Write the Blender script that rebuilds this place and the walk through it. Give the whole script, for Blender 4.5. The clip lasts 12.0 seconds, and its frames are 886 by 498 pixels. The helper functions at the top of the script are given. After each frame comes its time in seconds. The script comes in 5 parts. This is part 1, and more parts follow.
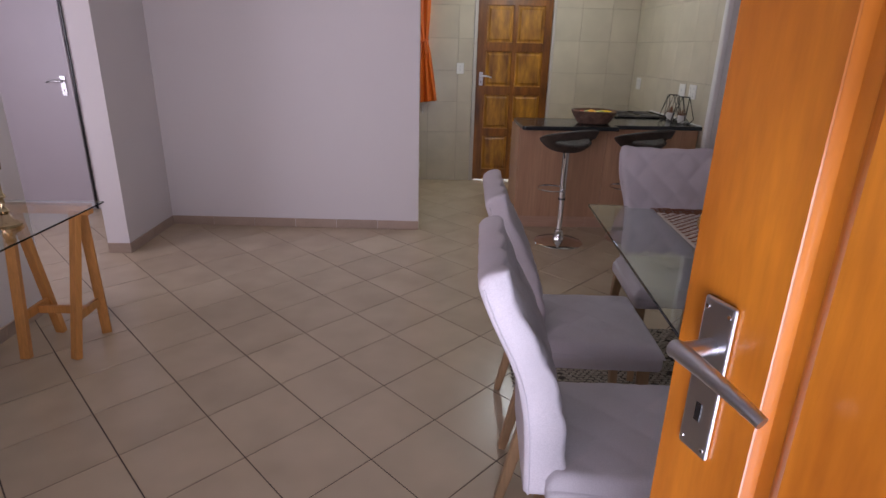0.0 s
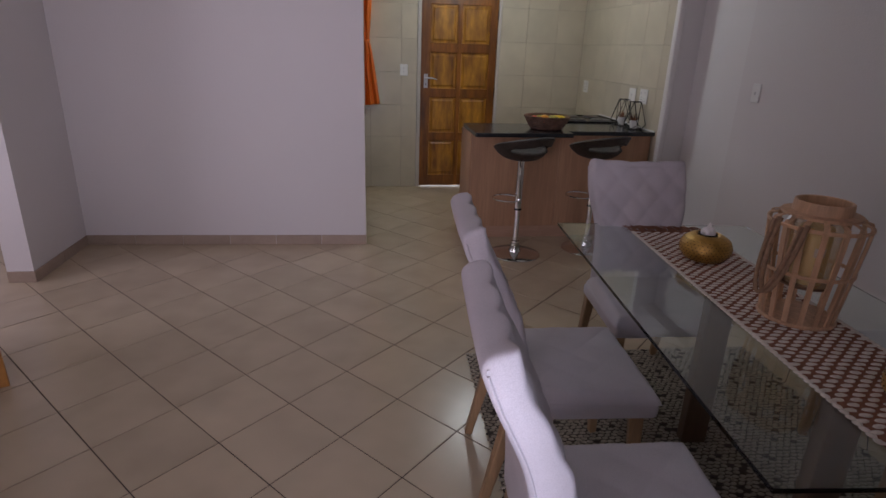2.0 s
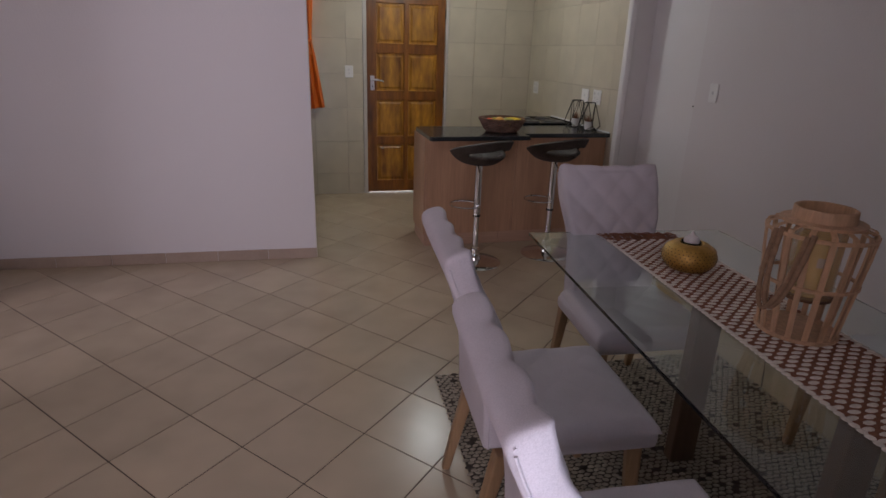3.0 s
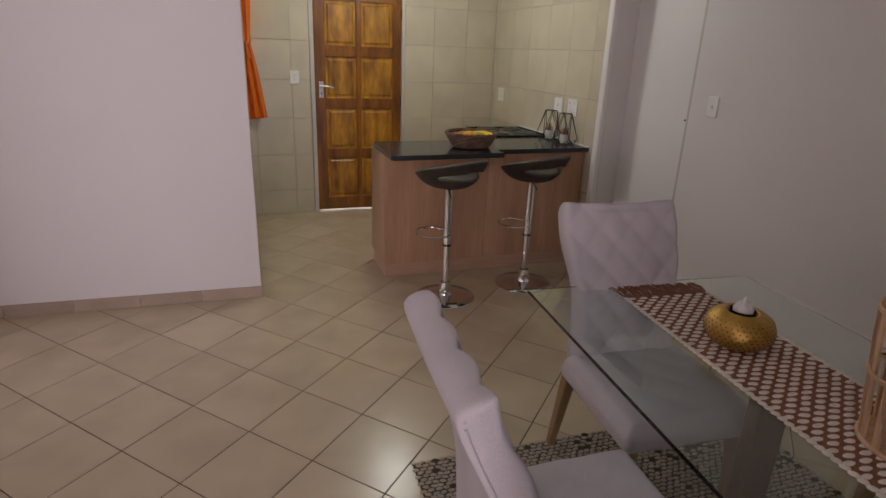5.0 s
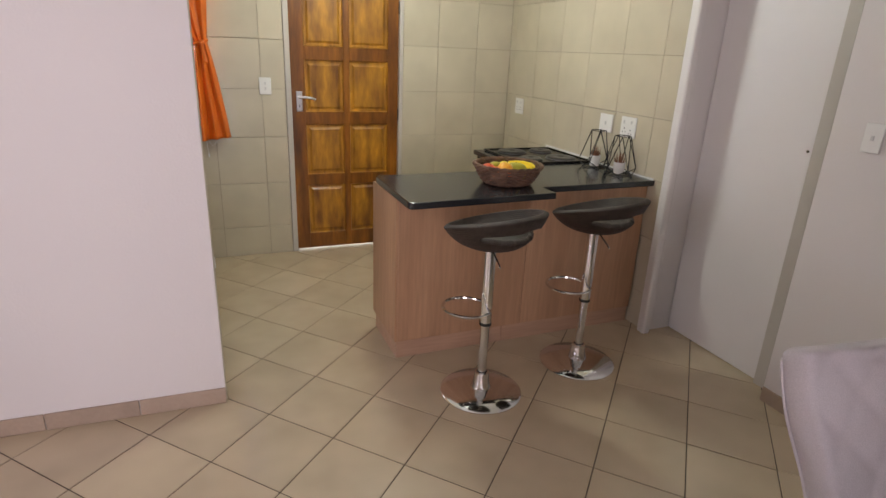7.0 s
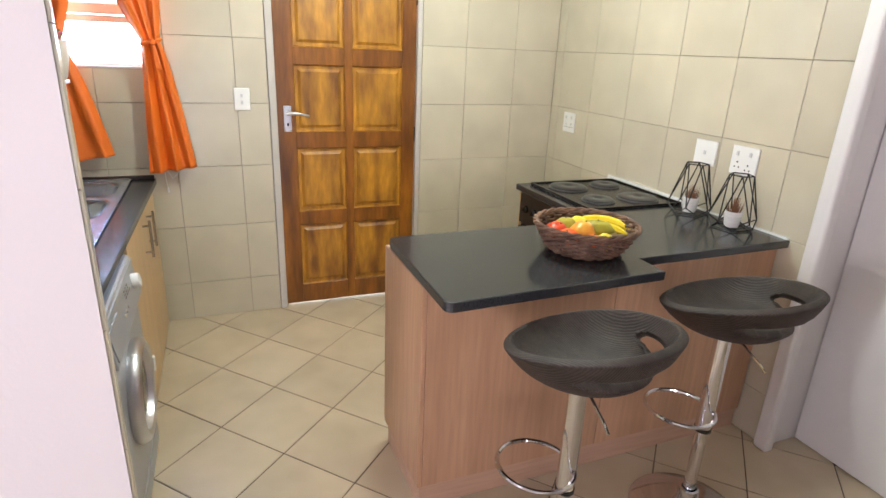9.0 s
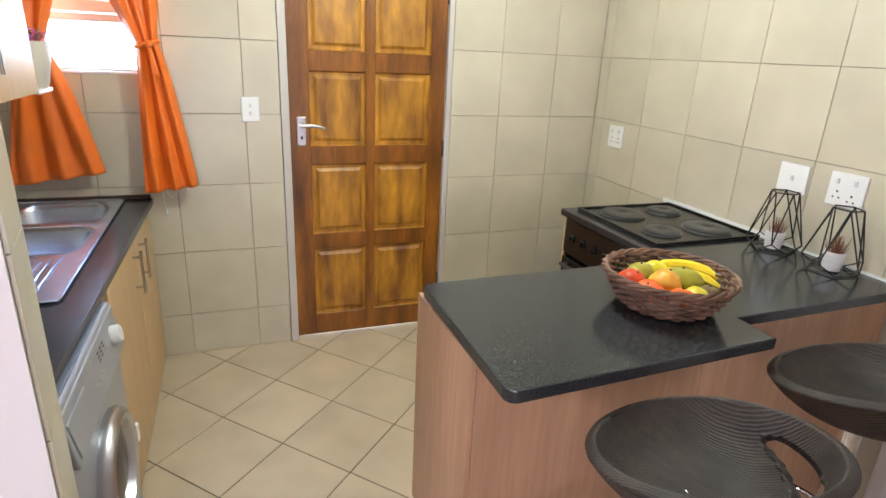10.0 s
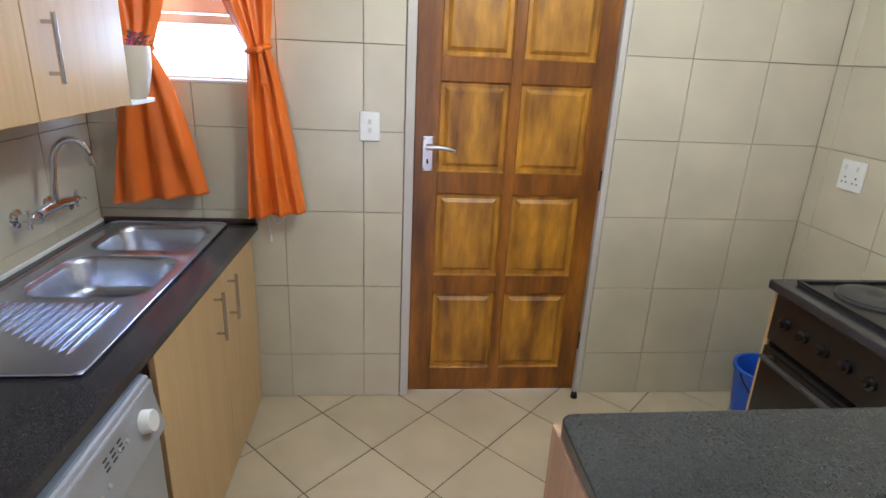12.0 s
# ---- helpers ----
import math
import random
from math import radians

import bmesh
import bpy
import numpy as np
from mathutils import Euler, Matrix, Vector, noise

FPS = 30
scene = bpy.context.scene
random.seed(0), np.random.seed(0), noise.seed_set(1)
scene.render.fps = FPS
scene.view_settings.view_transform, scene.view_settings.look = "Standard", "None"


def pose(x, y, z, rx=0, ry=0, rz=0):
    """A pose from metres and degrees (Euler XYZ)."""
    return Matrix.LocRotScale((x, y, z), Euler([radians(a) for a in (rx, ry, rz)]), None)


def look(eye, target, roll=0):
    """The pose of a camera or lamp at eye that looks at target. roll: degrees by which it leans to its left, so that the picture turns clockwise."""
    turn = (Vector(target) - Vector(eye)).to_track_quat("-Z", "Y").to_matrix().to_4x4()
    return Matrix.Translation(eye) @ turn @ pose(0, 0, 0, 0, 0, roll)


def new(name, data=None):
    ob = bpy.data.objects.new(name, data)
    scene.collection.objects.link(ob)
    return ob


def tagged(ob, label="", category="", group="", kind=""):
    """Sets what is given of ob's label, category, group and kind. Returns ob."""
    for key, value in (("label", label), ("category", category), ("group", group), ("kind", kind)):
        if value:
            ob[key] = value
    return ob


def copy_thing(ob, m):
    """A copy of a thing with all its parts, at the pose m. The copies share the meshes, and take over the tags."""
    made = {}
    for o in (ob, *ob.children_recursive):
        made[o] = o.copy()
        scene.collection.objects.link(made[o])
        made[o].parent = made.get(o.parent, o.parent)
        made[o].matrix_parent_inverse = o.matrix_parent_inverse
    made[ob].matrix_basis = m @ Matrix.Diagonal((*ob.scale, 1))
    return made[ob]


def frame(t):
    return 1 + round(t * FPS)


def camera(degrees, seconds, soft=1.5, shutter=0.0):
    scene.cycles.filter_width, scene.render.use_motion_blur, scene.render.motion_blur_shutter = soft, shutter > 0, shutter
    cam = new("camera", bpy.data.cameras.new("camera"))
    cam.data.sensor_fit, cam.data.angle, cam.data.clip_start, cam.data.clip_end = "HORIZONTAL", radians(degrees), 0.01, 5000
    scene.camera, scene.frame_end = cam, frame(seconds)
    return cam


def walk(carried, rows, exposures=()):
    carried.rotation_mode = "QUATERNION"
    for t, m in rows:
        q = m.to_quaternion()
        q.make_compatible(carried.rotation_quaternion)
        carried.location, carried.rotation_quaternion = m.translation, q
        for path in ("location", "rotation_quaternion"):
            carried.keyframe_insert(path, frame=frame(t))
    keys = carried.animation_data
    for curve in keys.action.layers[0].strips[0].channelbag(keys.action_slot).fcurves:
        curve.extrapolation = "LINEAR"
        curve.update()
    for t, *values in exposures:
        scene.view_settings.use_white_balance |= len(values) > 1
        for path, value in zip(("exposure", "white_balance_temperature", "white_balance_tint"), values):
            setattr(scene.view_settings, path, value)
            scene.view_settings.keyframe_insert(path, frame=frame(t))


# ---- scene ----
EXPOSURES = [(0.0, -0.98, 6200, 14), (1.5, -1.32, 6100, 14), (2.5, -1.4, 6200, 14), (5.0, -0.88, 6900, 10), (5.5, -0.78, 7000, 9), (7.0, -0.28, 6800, 7), (9.0, 0.46, 6400, 6), (10.5, 0.32, 6200, 6), (12.0, 0.04, 5900, 8)]
cam = camera(76.2, 12.0)
# seconds, x, y, z, yaw, pitch, roll
ROWS = [
    (0.0, 0.663, 1.935, 1.483, -1.39, -19.63, -1.33),
    (0.5, 0.644, 2.084, 1.513, -0.95, -20.02, -1.59),
    (1.0, 0.611, 2.166, 1.512, -0.99, -19.96, -1.66),
    (1.5, 0.601, 2.218, 1.507, -3.01, -19.81, -1.70),
    (2.0, 0.587, 2.253, 1.510, -7.65, -19.67, -1.90),
    (2.5, 0.562, 2.365, 1.500, -11.28, -19.49, -1.97),
    (3.0, 0.536, 2.484, 1.495, -13.53, -19.31, -1.82),
    (5.0, 0.586, 3.063, 1.537, -18.57, -19.28, -2.13),
    (5.5, 0.526, 3.341, 1.527, -19.91, -19.16, -2.49),
    (6.0, 0.558, 3.618, 1.535, -20.59, -19.25, -2.43),
    (6.5, 0.586, 3.917, 1.550, -21.20, -19.32, -2.32),
    (7.0, 0.637, 4.187, 1.553, -21.74, -19.28, -2.36),
    (9.0, 0.888, 5.205, 1.563, -21.13, -19.40, -2.28),
    (9.5, 0.899, 5.421, 1.572, -20.59, -19.21, -2.42),
    (10.0, 0.932, 5.619, 1.566, -19.88, -19.15, -2.57),
    (10.5, 0.961, 5.817, 1.554, -17.93, -19.06, -2.59),
    (11.0, 0.969, 5.981, 1.548, -15.04, -19.17, -2.68),
    (11.5, 1.020, 6.117, 1.548, -11.21, -19.09, -2.64),
    (12.0, 1.103, 6.205, 1.553, -4.93, -18.94, -2.50),
]
walk(cam, [(t, pose(x, y, z, 90 + pitch, roll, yaw)) for t, x, y, z, yaw, pitch, roll in ROWS], EXPOSURES)
world = bpy.data.worlds.new("sky")
scene.world = world
world.use_nodes = True
sky = world.node_tree.nodes.new("ShaderNodeTexSky")
sky.sky_type, sky.sun_disc = "NISHITA", False
sky.sun_elevation, sky.sun_rotation = radians(50), radians(20)
back = world.node_tree.nodes["Background"]
back.inputs["Strength"].default_value = 0.12
world.node_tree.links.new(sky.outputs[0], back.inputs["Color"])


def lamp(name, kind, m, energy, colour=(1, 1, 1), **more):
    data = bpy.data.lights.new(name, kind)
    data.energy, data.color = energy, colour
    if kind == "AREA":
        data.shape, data.size, data.size_y = "RECTANGLE", more["size"][0], more["size"][1]
    if kind == "SUN":
        data.angle = radians(0.53)
    if kind == "POINT":
        data.shadow_soft_size = more["radius"]
    if "spread" in more:
        data.spread = radians(more["spread"])
    ob = new(name, data)
    ob.matrix_world = m
    return ob


lamp("sun", "SUN", look((0, 0, 10), (-1.5, -5.5, 0)), 3.0, (1.0, 0.95, 0.88))
# daylight in the open doorway, the front window and the kitchen window
lamp("doorway_daylight", "AREA", look((0.80, 1.53, 0.66), (0.85, 4.0, 1.55)), 30, (0.87, 0.84, 1.0), size=(0.75, 1.2), spread=120)
lamp("front_window_daylight", "AREA", look((-0.55, 1.54, 1.5), (0.9, 6.2, 1.8)), 24, (1.0, 0.82, 0.92), size=(1.25, 1.15), spread=100)
lamp("kitchen_window_daylight", "AREA", look((0.35, 8.75, 1.75), (0.6, 7.0, 0.9)), 24, (0.48, 0.62, 1.0), size=(0.55, 0.6))
lamp("kitchen_ceiling_bulb", "POINT", pose(1.68, 7.35, 2.34), 49, (0.93, 0.99, 0.96), radius=0.12)
# added fill: area lamp in an unseen opening, brightens the passage and wall end
lamp("passage_fill_light", "AREA", look((-3.82, 4.5, 1.5), (-2.0, 6.2, 1.2)), 70, (0.97, 0.86, 1.0), size=(1.15, 1.15))
MATS = {}


def material(name, colour, rough=0.5, metal=0.0, vary=0.12, scale=3.0, grain=0.0, grain_scale=120.0, bump=0.0, bump_scale=60.0, coat=0.0, stretch=(1, 1, 1), second=None, per_piece=0.0, spec=0.5, rough_vary=0.0, span=(0.2, 0.8)):
    """A surface with broad stains, fine grain and a little relief, in metres."""
    if name in MATS:
        return MATS[name]
    mat = bpy.data.materials.new(name)
    mat.use_nodes = True
    nodes, links = mat.node_tree.nodes, mat.node_tree.links
    bsdf = nodes["Principled BSDF"]
    place = nodes.new("ShaderNodeTexCoord")
    mapping = nodes.new("ShaderNodeMapping")
    mapping.inputs["Scale"].default_value = stretch
    links.new(place.outputs["Object"], mapping.inputs["Vector"])
    if per_piece:
        who = nodes.new("ShaderNodeObjectInfo")
        far = nodes.new("ShaderNodeMath")
        far.operation = "MULTIPLY"
        far.inputs[1].default_value = 90.0
        links.new(who.outputs["Random"], far.inputs[0])
        links.new(far.outputs[0], mapping.inputs["Location"])

    def noise_at(size, detail=4.0):
        n = nodes.new("ShaderNodeTexNoise")
        n.inputs["Scale"].default_value, n.inputs["Detail"].default_value = size, detail
        links.new(mapping.outputs[0], n.inputs["Vector"])
        return n.outputs["Fac"]

    def mixed(fac, a, b):
        m = nodes.new("ShaderNodeMix")
        m.data_type = "RGBA"
        if hasattr(fac, "links"):
            links.new(fac, m.inputs[0])
        else:
            m.inputs[0].default_value = fac
        for socket, v in ((m.inputs[6], a), (m.inputs[7], b)):
            if hasattr(v, "links"):
                links.new(v, socket)
            else:
                socket.default_value = (*v, 1)
        return m.outputs[2]

    def ramp(src, lo, hi):
        r = nodes.new("ShaderNodeMapRange")
        r.inputs[1].default_value, r.inputs[2].default_value = lo, hi
        links.new(src, r.inputs[0])
        return r.outputs[0]

    dark = tuple(c * (1 - vary) for c in colour)
    light = second or tuple(min(1, c * (1 + vary)) for c in colour)
    col = mixed(ramp(noise_at(scale, 2.0 if per_piece else 4.0), *span), dark, light)
    if grain:
        col = mixed(ramp(noise_at(grain_scale, 6.0), 0.35, 0.75), col, mixed(grain, col, tuple(c * 0.35 for c in colour)))
    if per_piece:
        info = nodes.new("ShaderNodeObjectInfo")
        shade = nodes.new("ShaderNodeHueSaturation")
        links.new(ramp(info.outputs["Random"], 0, 1), shade.inputs["Value"])
        shade.inputs["Value"].links[0].from_node.inputs[3].default_value = 1 - per_piece
        shade.inputs["Value"].links[0].from_node.inputs[4].default_value = 1 + per_piece
        links.new(col, shade.inputs["Color"])
        col = shade.outputs[0]
    links.new(col, bsdf.inputs["Base Color"])
    if rough_vary:
        r = ramp(noise_at(scale * 2, 2.0), 0.2, 0.8)
        r.node.inputs[3].default_value, r.node.inputs[4].default_value = max(0.0, rough - rough_vary), min(1, rough + rough_vary)
        links.new(r, bsdf.inputs["Roughness"])
    else:
        bsdf.inputs["Roughness"].default_value = rough
    bsdf.inputs["Metallic"].default_value = metal
    bsdf.inputs["Specular IOR Level"].default_value = spec
    bsdf.inputs["Coat Weight"].default_value = coat
    bsdf.inputs["Coat Roughness"].default_value = 0.12
    if bump:
        b = nodes.new("ShaderNodeBump")
        b.inputs["Strength"].default_value, b.inputs["Distance"].default_value = bump, 0.004
        links.new(noise_at(bump_scale, 5.0), b.inputs["Height"])
        links.new(b.outputs[0], bsdf.inputs["Normal"])
    MATS[name] = mat
    return mat


def glass(name, colour=(0.9, 0.97, 0.94), rough=0.0):
    mat = bpy.data.materials.new(name)
    mat.use_nodes = True
    bsdf = mat.node_tree.nodes["Principled BSDF"]
    bsdf.inputs["Base Color"].default_value = (*colour, 1)
    bsdf.inputs["Transmission Weight"].default_value = 1
    bsdf.inputs["Roughness"].default_value = rough
    bsdf.inputs["IOR"].default_value = 1.5
    return mat


def glow(name, colour, strength):
    mat = bpy.data.materials.new(name)
    mat.use_nodes = True
    bsdf = mat.node_tree.nodes["Principled BSDF"]
    bsdf.inputs["Emission Color"].default_value = (*colour, 1)
    bsdf.inputs["Emission Strength"].default_value = strength
    return mat


PLASTER = material("plaster", (0.72, 0.69, 0.68), 0.55, vary=0.018, scale=1.2, bump=0.25, bump_scale=90, spec=0.3)
CEILING = material("ceiling_paint", (0.8, 0.79, 0.77), 0.8, vary=0.03, bump=0.2)
WHITE_PAINT = material("white_gloss_paint", (0.74, 0.72, 0.71), 0.32, vary=0.015, scale=2, bump=0.05, bump_scale=40)
FLOOR_TILE = material("floor_tile", (0.51, 0.42, 0.295), 0.24, vary=0.11, scale=4.0, per_piece=0.05, rough_vary=0.0)
GROUT = material("floor_grout", (0.085, 0.065, 0.048), 0.9, vary=0.2, bump=0.3, bump_scale=200)
WALL_TILE = material("wall_tile", (0.52, 0.47, 0.355), 0.30, vary=0.11, scale=4.0, per_piece=0.035)
WALL_GROUT = material("wall_grout", (0.33, 0.28, 0.21), 0.9, vary=0.15)
SKIRTING = material("skirting_tile", (0.40, 0.31, 0.24), 0.35, vary=0.1, scale=6, grain=0.12, grain_scale=60, per_piece=0.06)
DOOR_WOOD = material("varnished_door_wood", (0.13, 0.036, 0.006), 0.36, vary=0.45, scale=1.9, grain=0.4, grain_scale=9, stretch=(6, 6, 1.0), second=(0.37, 0.135, 0.014), coat=0.06, span=(0.25, 0.75), bump=0.08, bump_scale=20)
PANEL_WOOD = material("golden_panel_wood", (0.19, 0.056, 0.006), 0.45, vary=0.4, scale=2.4, grain=0.35, grain_scale=9, stretch=(5, 5, 1.3), second=(0.64, 0.30, 0.022), coat=0.06, span=(0.25, 0.75), bump=0.08, bump_scale=20)
FRONT_DOOR_WOOD = material("orange_door_wood", (0.46, 0.105, 0.007), 0.30, vary=0.4, scale=2.2, grain=0.4, grain_scale=9, stretch=(6, 6, 0.9), second=(0.78, 0.27, 0.022), coat=0.35, span=(0.25, 0.75), bump=0.08, bump_scale=20)
STEEL_FRAME = material("grey_door_frame", (0.50, 0.47, 0.42), 0.5, vary=0.08)
CHROME = material("chrome", (0.72, 0.72, 0.72), 0.10, 1.0, vary=0.03)
BRUSHED = material("brushed_steel", (0.56, 0.56, 0.57), 0.27, 1.0, vary=0.06, grain=0.15, grain_scale=80, stretch=(1, 12, 1))
SATIN = material("satin_chrome", (0.58, 0.58, 0.60), 0.3, 1.0, vary=0.05)
GRANITE = material("black_granite", (0.010, 0.012, 0.014), 0.17, span=(0.22, 0.78), vary=0.5, scale=300, grain=0.3, grain_scale=700, second=(0.060, 0.064, 0.070))
SINK_TOP = material("dark_laminate_top", (0.012, 0.012, 0.016), 0.22, vary=0.3, scale=380, grain=0.3, grain_scale=700, second=(0.055, 0.052, 0.058))
OAK = material("oak_laminate", (0.46, 0.262, 0.15), 0.42, vary=0.12, scale=1.6, grain=0.28, grain_scale=9, stretch=(7, 7, 0.45), second=(0.56, 0.34, 0.205))
BEECH = material("beech_laminate", (0.56, 0.375, 0.185), 0.40, vary=0.08, scale=1.8, grain=0.16, grain_scale=9, stretch=(7, 7, 0.45))
FABRIC = material("lilac_grey_fabric", (0.70, 0.66, 0.69), 0.9, vary=0.08, scale=6, grain=0.25, grain_scale=420, bump=0.5, bump_scale=500, spec=0.2)
LEG_WOOD = material("pale_leg_wood", (0.40, 0.25, 0.13), 0.45, vary=0.15, scale=4, grain=0.3, grain_scale=14, stretch=(8, 8, 0.8))
PINE = material("orange_pine", (0.60, 0.28, 0.075), 0.45, vary=0.15, scale=3, grain=0.3, grain_scale=14, stretch=(8, 8, 0.8))
WICKER_BLACK = material("dark_woven_seat", (0.040, 0.027, 0.020), 0.6, vary=0.4, scale=30, grain=0.5, grain_scale=160, stretch=(0.35, 1, 1), second=(0.085, 0.062, 0.048), bump=0.5, bump_scale=250)
BLACK_ENAMEL = material("black_enamel", (0.012, 0.011, 0.011), 0.25, vary=0.2, scale=10)
HOB = material("dark_hob_plate", (0.035, 0.034, 0.034), 0.35, vary=0.2, scale=12)
WHITE_PLASTIC = material("white_plastic", (0.78, 0.78, 0.76), 0.35, vary=0.03)
ORANGE_CLOTH = material("orange_satin_curtain", (0.80, 0.17, 0.015), 0.42, vary=0.12, scale=5, grain=0.15, grain_scale=300, bump=0.15, bump_scale=250)
SILVER = material("silver_washer_paint", (0.36, 0.37, 0.40), 0.32, 0.25, vary=0.04)
GLASS = glass("clear_glass", (0.86, 0.95, 0.92))
def bm_box(lo, hi, bevel=0.0, seg=2, bm=None):
    bm = bm or bmesh.new()
    m = Matrix.Translation([(a + b) / 2 for a, b in zip(lo, hi)]) @ Matrix.Diagonal([b - a for a, b in zip(lo, hi)] + [1])
    r = bmesh.ops.create_cube(bm, size=1, matrix=m)
    if bevel:
        edges = list({e for v in r["verts"] for e in v.link_edges})
        bmesh.ops.bevel(bm, geom=edges, offset=bevel, segments=seg, affect="EDGES", profile=0.5)
    return bm


def bm_bar(a, b, w, d=None, bevel=0.0, w2=None, turn=0.0):
    """A square bar from a to b, of section w by d, tapering to w2."""
    a, b = Vector(a), Vector(b)
    bm = bmesh.new()
    n = (b - a).length
    bm_box((-w / 2, -(d or w) / 2, 0), (w / 2, (d or w) / 2, n), 0, bm=bm)
    if w2:
        for v in bm.verts:
            if v.co.z > n / 2:
                v.co.x *= w2 / w
                v.co.y *= w2 / w
    if bevel:
        bmesh.ops.bevel(bm, geom=bm.edges[:], offset=bevel, segments=2, affect="EDGES", profile=0.5)
    q = (b - a).to_track_quat("Z", "Y").to_matrix().to_4x4()
    bm.transform(Matrix.Translation(a) @ q @ Matrix.Rotation(turn, 4, "Z"))
    return bm


def crease(bm, angle=0.75):
    """Keeps edges sharper than the angle crisp under smooth shading."""
    for e in bm.edges:
        if len(e.link_faces) == 2 and e.calc_face_angle(0) > angle:
            e.smooth = False
    return bm


def bm_lathe(profile, seg=24, m=None, caps=True):
    """Turns (radius, height) pairs round the z axis."""
    bm = bmesh.new()
    rings = []
    for r, z in profile:
        rings.append([bm.verts.new((r * math.cos(2 * math.pi * i / seg), r * math.sin(2 * math.pi * i / seg), z)) for i in range(seg)])
    for a, b in zip(rings, rings[1:]):
        for i in range(seg):
            bm.faces.new((a[i], a[(i + 1) % seg], b[(i + 1) % seg], b[i]))
    if caps:
        bm.faces.new(rings[0][::-1])
        bm.faces.new(rings[-1])
    for f in bm.faces:
        f.smooth = True
    if m:
        bm.transform(m)
    bmesh.ops.recalc_face_normals(bm, faces=bm.faces[:])
    return crease(bm)


def bm_tube(points, r, seg=10, closed=False, r_end=None):
    """A round tube along points."""
    bm = bmesh.new()
    pts = [Vector(p) for p in points]
    n = len(pts)
    rings, side = [], None
    for i, p in enumerate(pts):
        if closed:
            way = pts[(i + 1) % n] - pts[i - 1]
        else:
            way = pts[min(i + 1, n - 1)] - pts[max(i - 1, 0)]
        way.normalize()
        if side is None:
            side = way.orthogonal().normalized()
        side = (side - way * side.dot(way)).normalized()
        up = way.cross(side)
        rr = r if r_end is None else r + (r_end - r) * i / (n - 1)
        rings.append([bm.verts.new(p + rr * (math.cos(2 * math.pi * k / seg) * side + math.sin(2 * math.pi * k / seg) * up)) for k in range(seg)])
    pairs = list(zip(rings, rings[1:])) + ([(rings[-1], rings[0])] if closed else [])
    for a, b in pairs:
        for k in range(seg):
            bm.faces.new((a[k], a[(k + 1) % seg], b[(k + 1) % seg], b[k]))
    if not closed:
        bm.faces.new(rings[0][::-1])
        bm.faces.new(rings[-1])
    for f in bm.faces:
        f.smooth = True
    bmesh.ops.recalc_face_normals(bm, faces=bm.faces[:])
    return crease(bm)


def bm_grid(fn, nu, nv, thick=0.0, smooth=True):
    """A sheet fn(u, v) over the unit square, with thickness along its normals if asked."""
    bm = bmesh.new()
    rows = [[bm.verts.new(fn(i / nu, j / nv)) for j in range(nv + 1)] for i in range(nu + 1)]
    for i in range(nu):
        for j in range(nv):
            bm.faces.new((rows[i][j], rows[i + 1][j], rows[i + 1][j + 1], rows[i][j + 1]))
    bmesh.ops.recalc_face_normals(bm, faces=bm.faces[:])
    if thick:
        bmesh.ops.solidify(bm, geom=bm.faces[:], thickness=thick)
    for f in bm.faces:
        f.smooth = smooth
    return bm


def join(*bms):
    out = bmesh.new()
    for b in bms:
        me = bpy.data.meshes.new("tmp")
        b.to_mesh(me)
        out.from_mesh(me)
        bpy.data.meshes.remove(me)
        b.free()
    return out


def mesh_of(name, bm, mat):
    me = bpy.data.meshes.new(name)
    bm.to_mesh(me)
    bm.free()
    me.materials.append(mat)
    return me


def part(name, bm, mat, parent=None, label=""):
    """One mesh object, under a thing or a part."""
    ob = new(name, mesh_of(name, bm, mat))
    if parent:
        ob.parent = parent
    return tagged(ob, label)


def thing(name, m, label, category, group=""):
    """An empty at a thing's base that parents its parts."""
    ob = new(name)
    ob.empty_display_size = 0.05
    ob.matrix_world = m
    return tagged(ob, label, category, group)


def structure(name, bm, mat, label, category):
    return tagged(part(name, bm, mat), label, category, kind="structure")


def wall_with_hole(lo, hi, axis, a0, a1, z0, z1):
    """A box wall with one opening through it: axis 0 for walls along x, 1 for walls along y."""
    bms = []

    def cut(c, d, e, f):
        l, h = list(lo), list(hi)
        l[axis], h[axis], l[2], h[2] = c, d, e, f
        if d - c > 1e-4 and f - e > 1e-4:
            bms.append(bm_box(l, h))
    cut(lo[axis], a0, lo[2], hi[2])
    cut(a1, hi[axis], lo[2], hi[2])
    cut(a0, a1, lo[2], z0)
    cut(a0, a1, z1, hi[2])
    return join(*bms)
H = 2.55
BACK, RIGHT_K, LEFT_K = 8.55, 2.97, -0.07
# ground outside, floor slab under the tiles, ceiling
structure("ground", bm_box((-40, -40, -0.32), (40, 40, -0.12)), material("paving", (0.35, 0.32, 0.28), 0.8, vary=0.2), "grey paving outside the house", "ground")
floor = structure("floor", bm_box((-3.8, 1.5, -0.12), (3.3, 8.7, -0.003)), GROUT, "beige square floor tiles laid diagonally with dark grout", "floor")
structure("ceiling", bm_box((-3.8, 1.5, H), (3.3, 8.7, H + 0.12)), CEILING, "white painted flat ceiling", "ceiling")

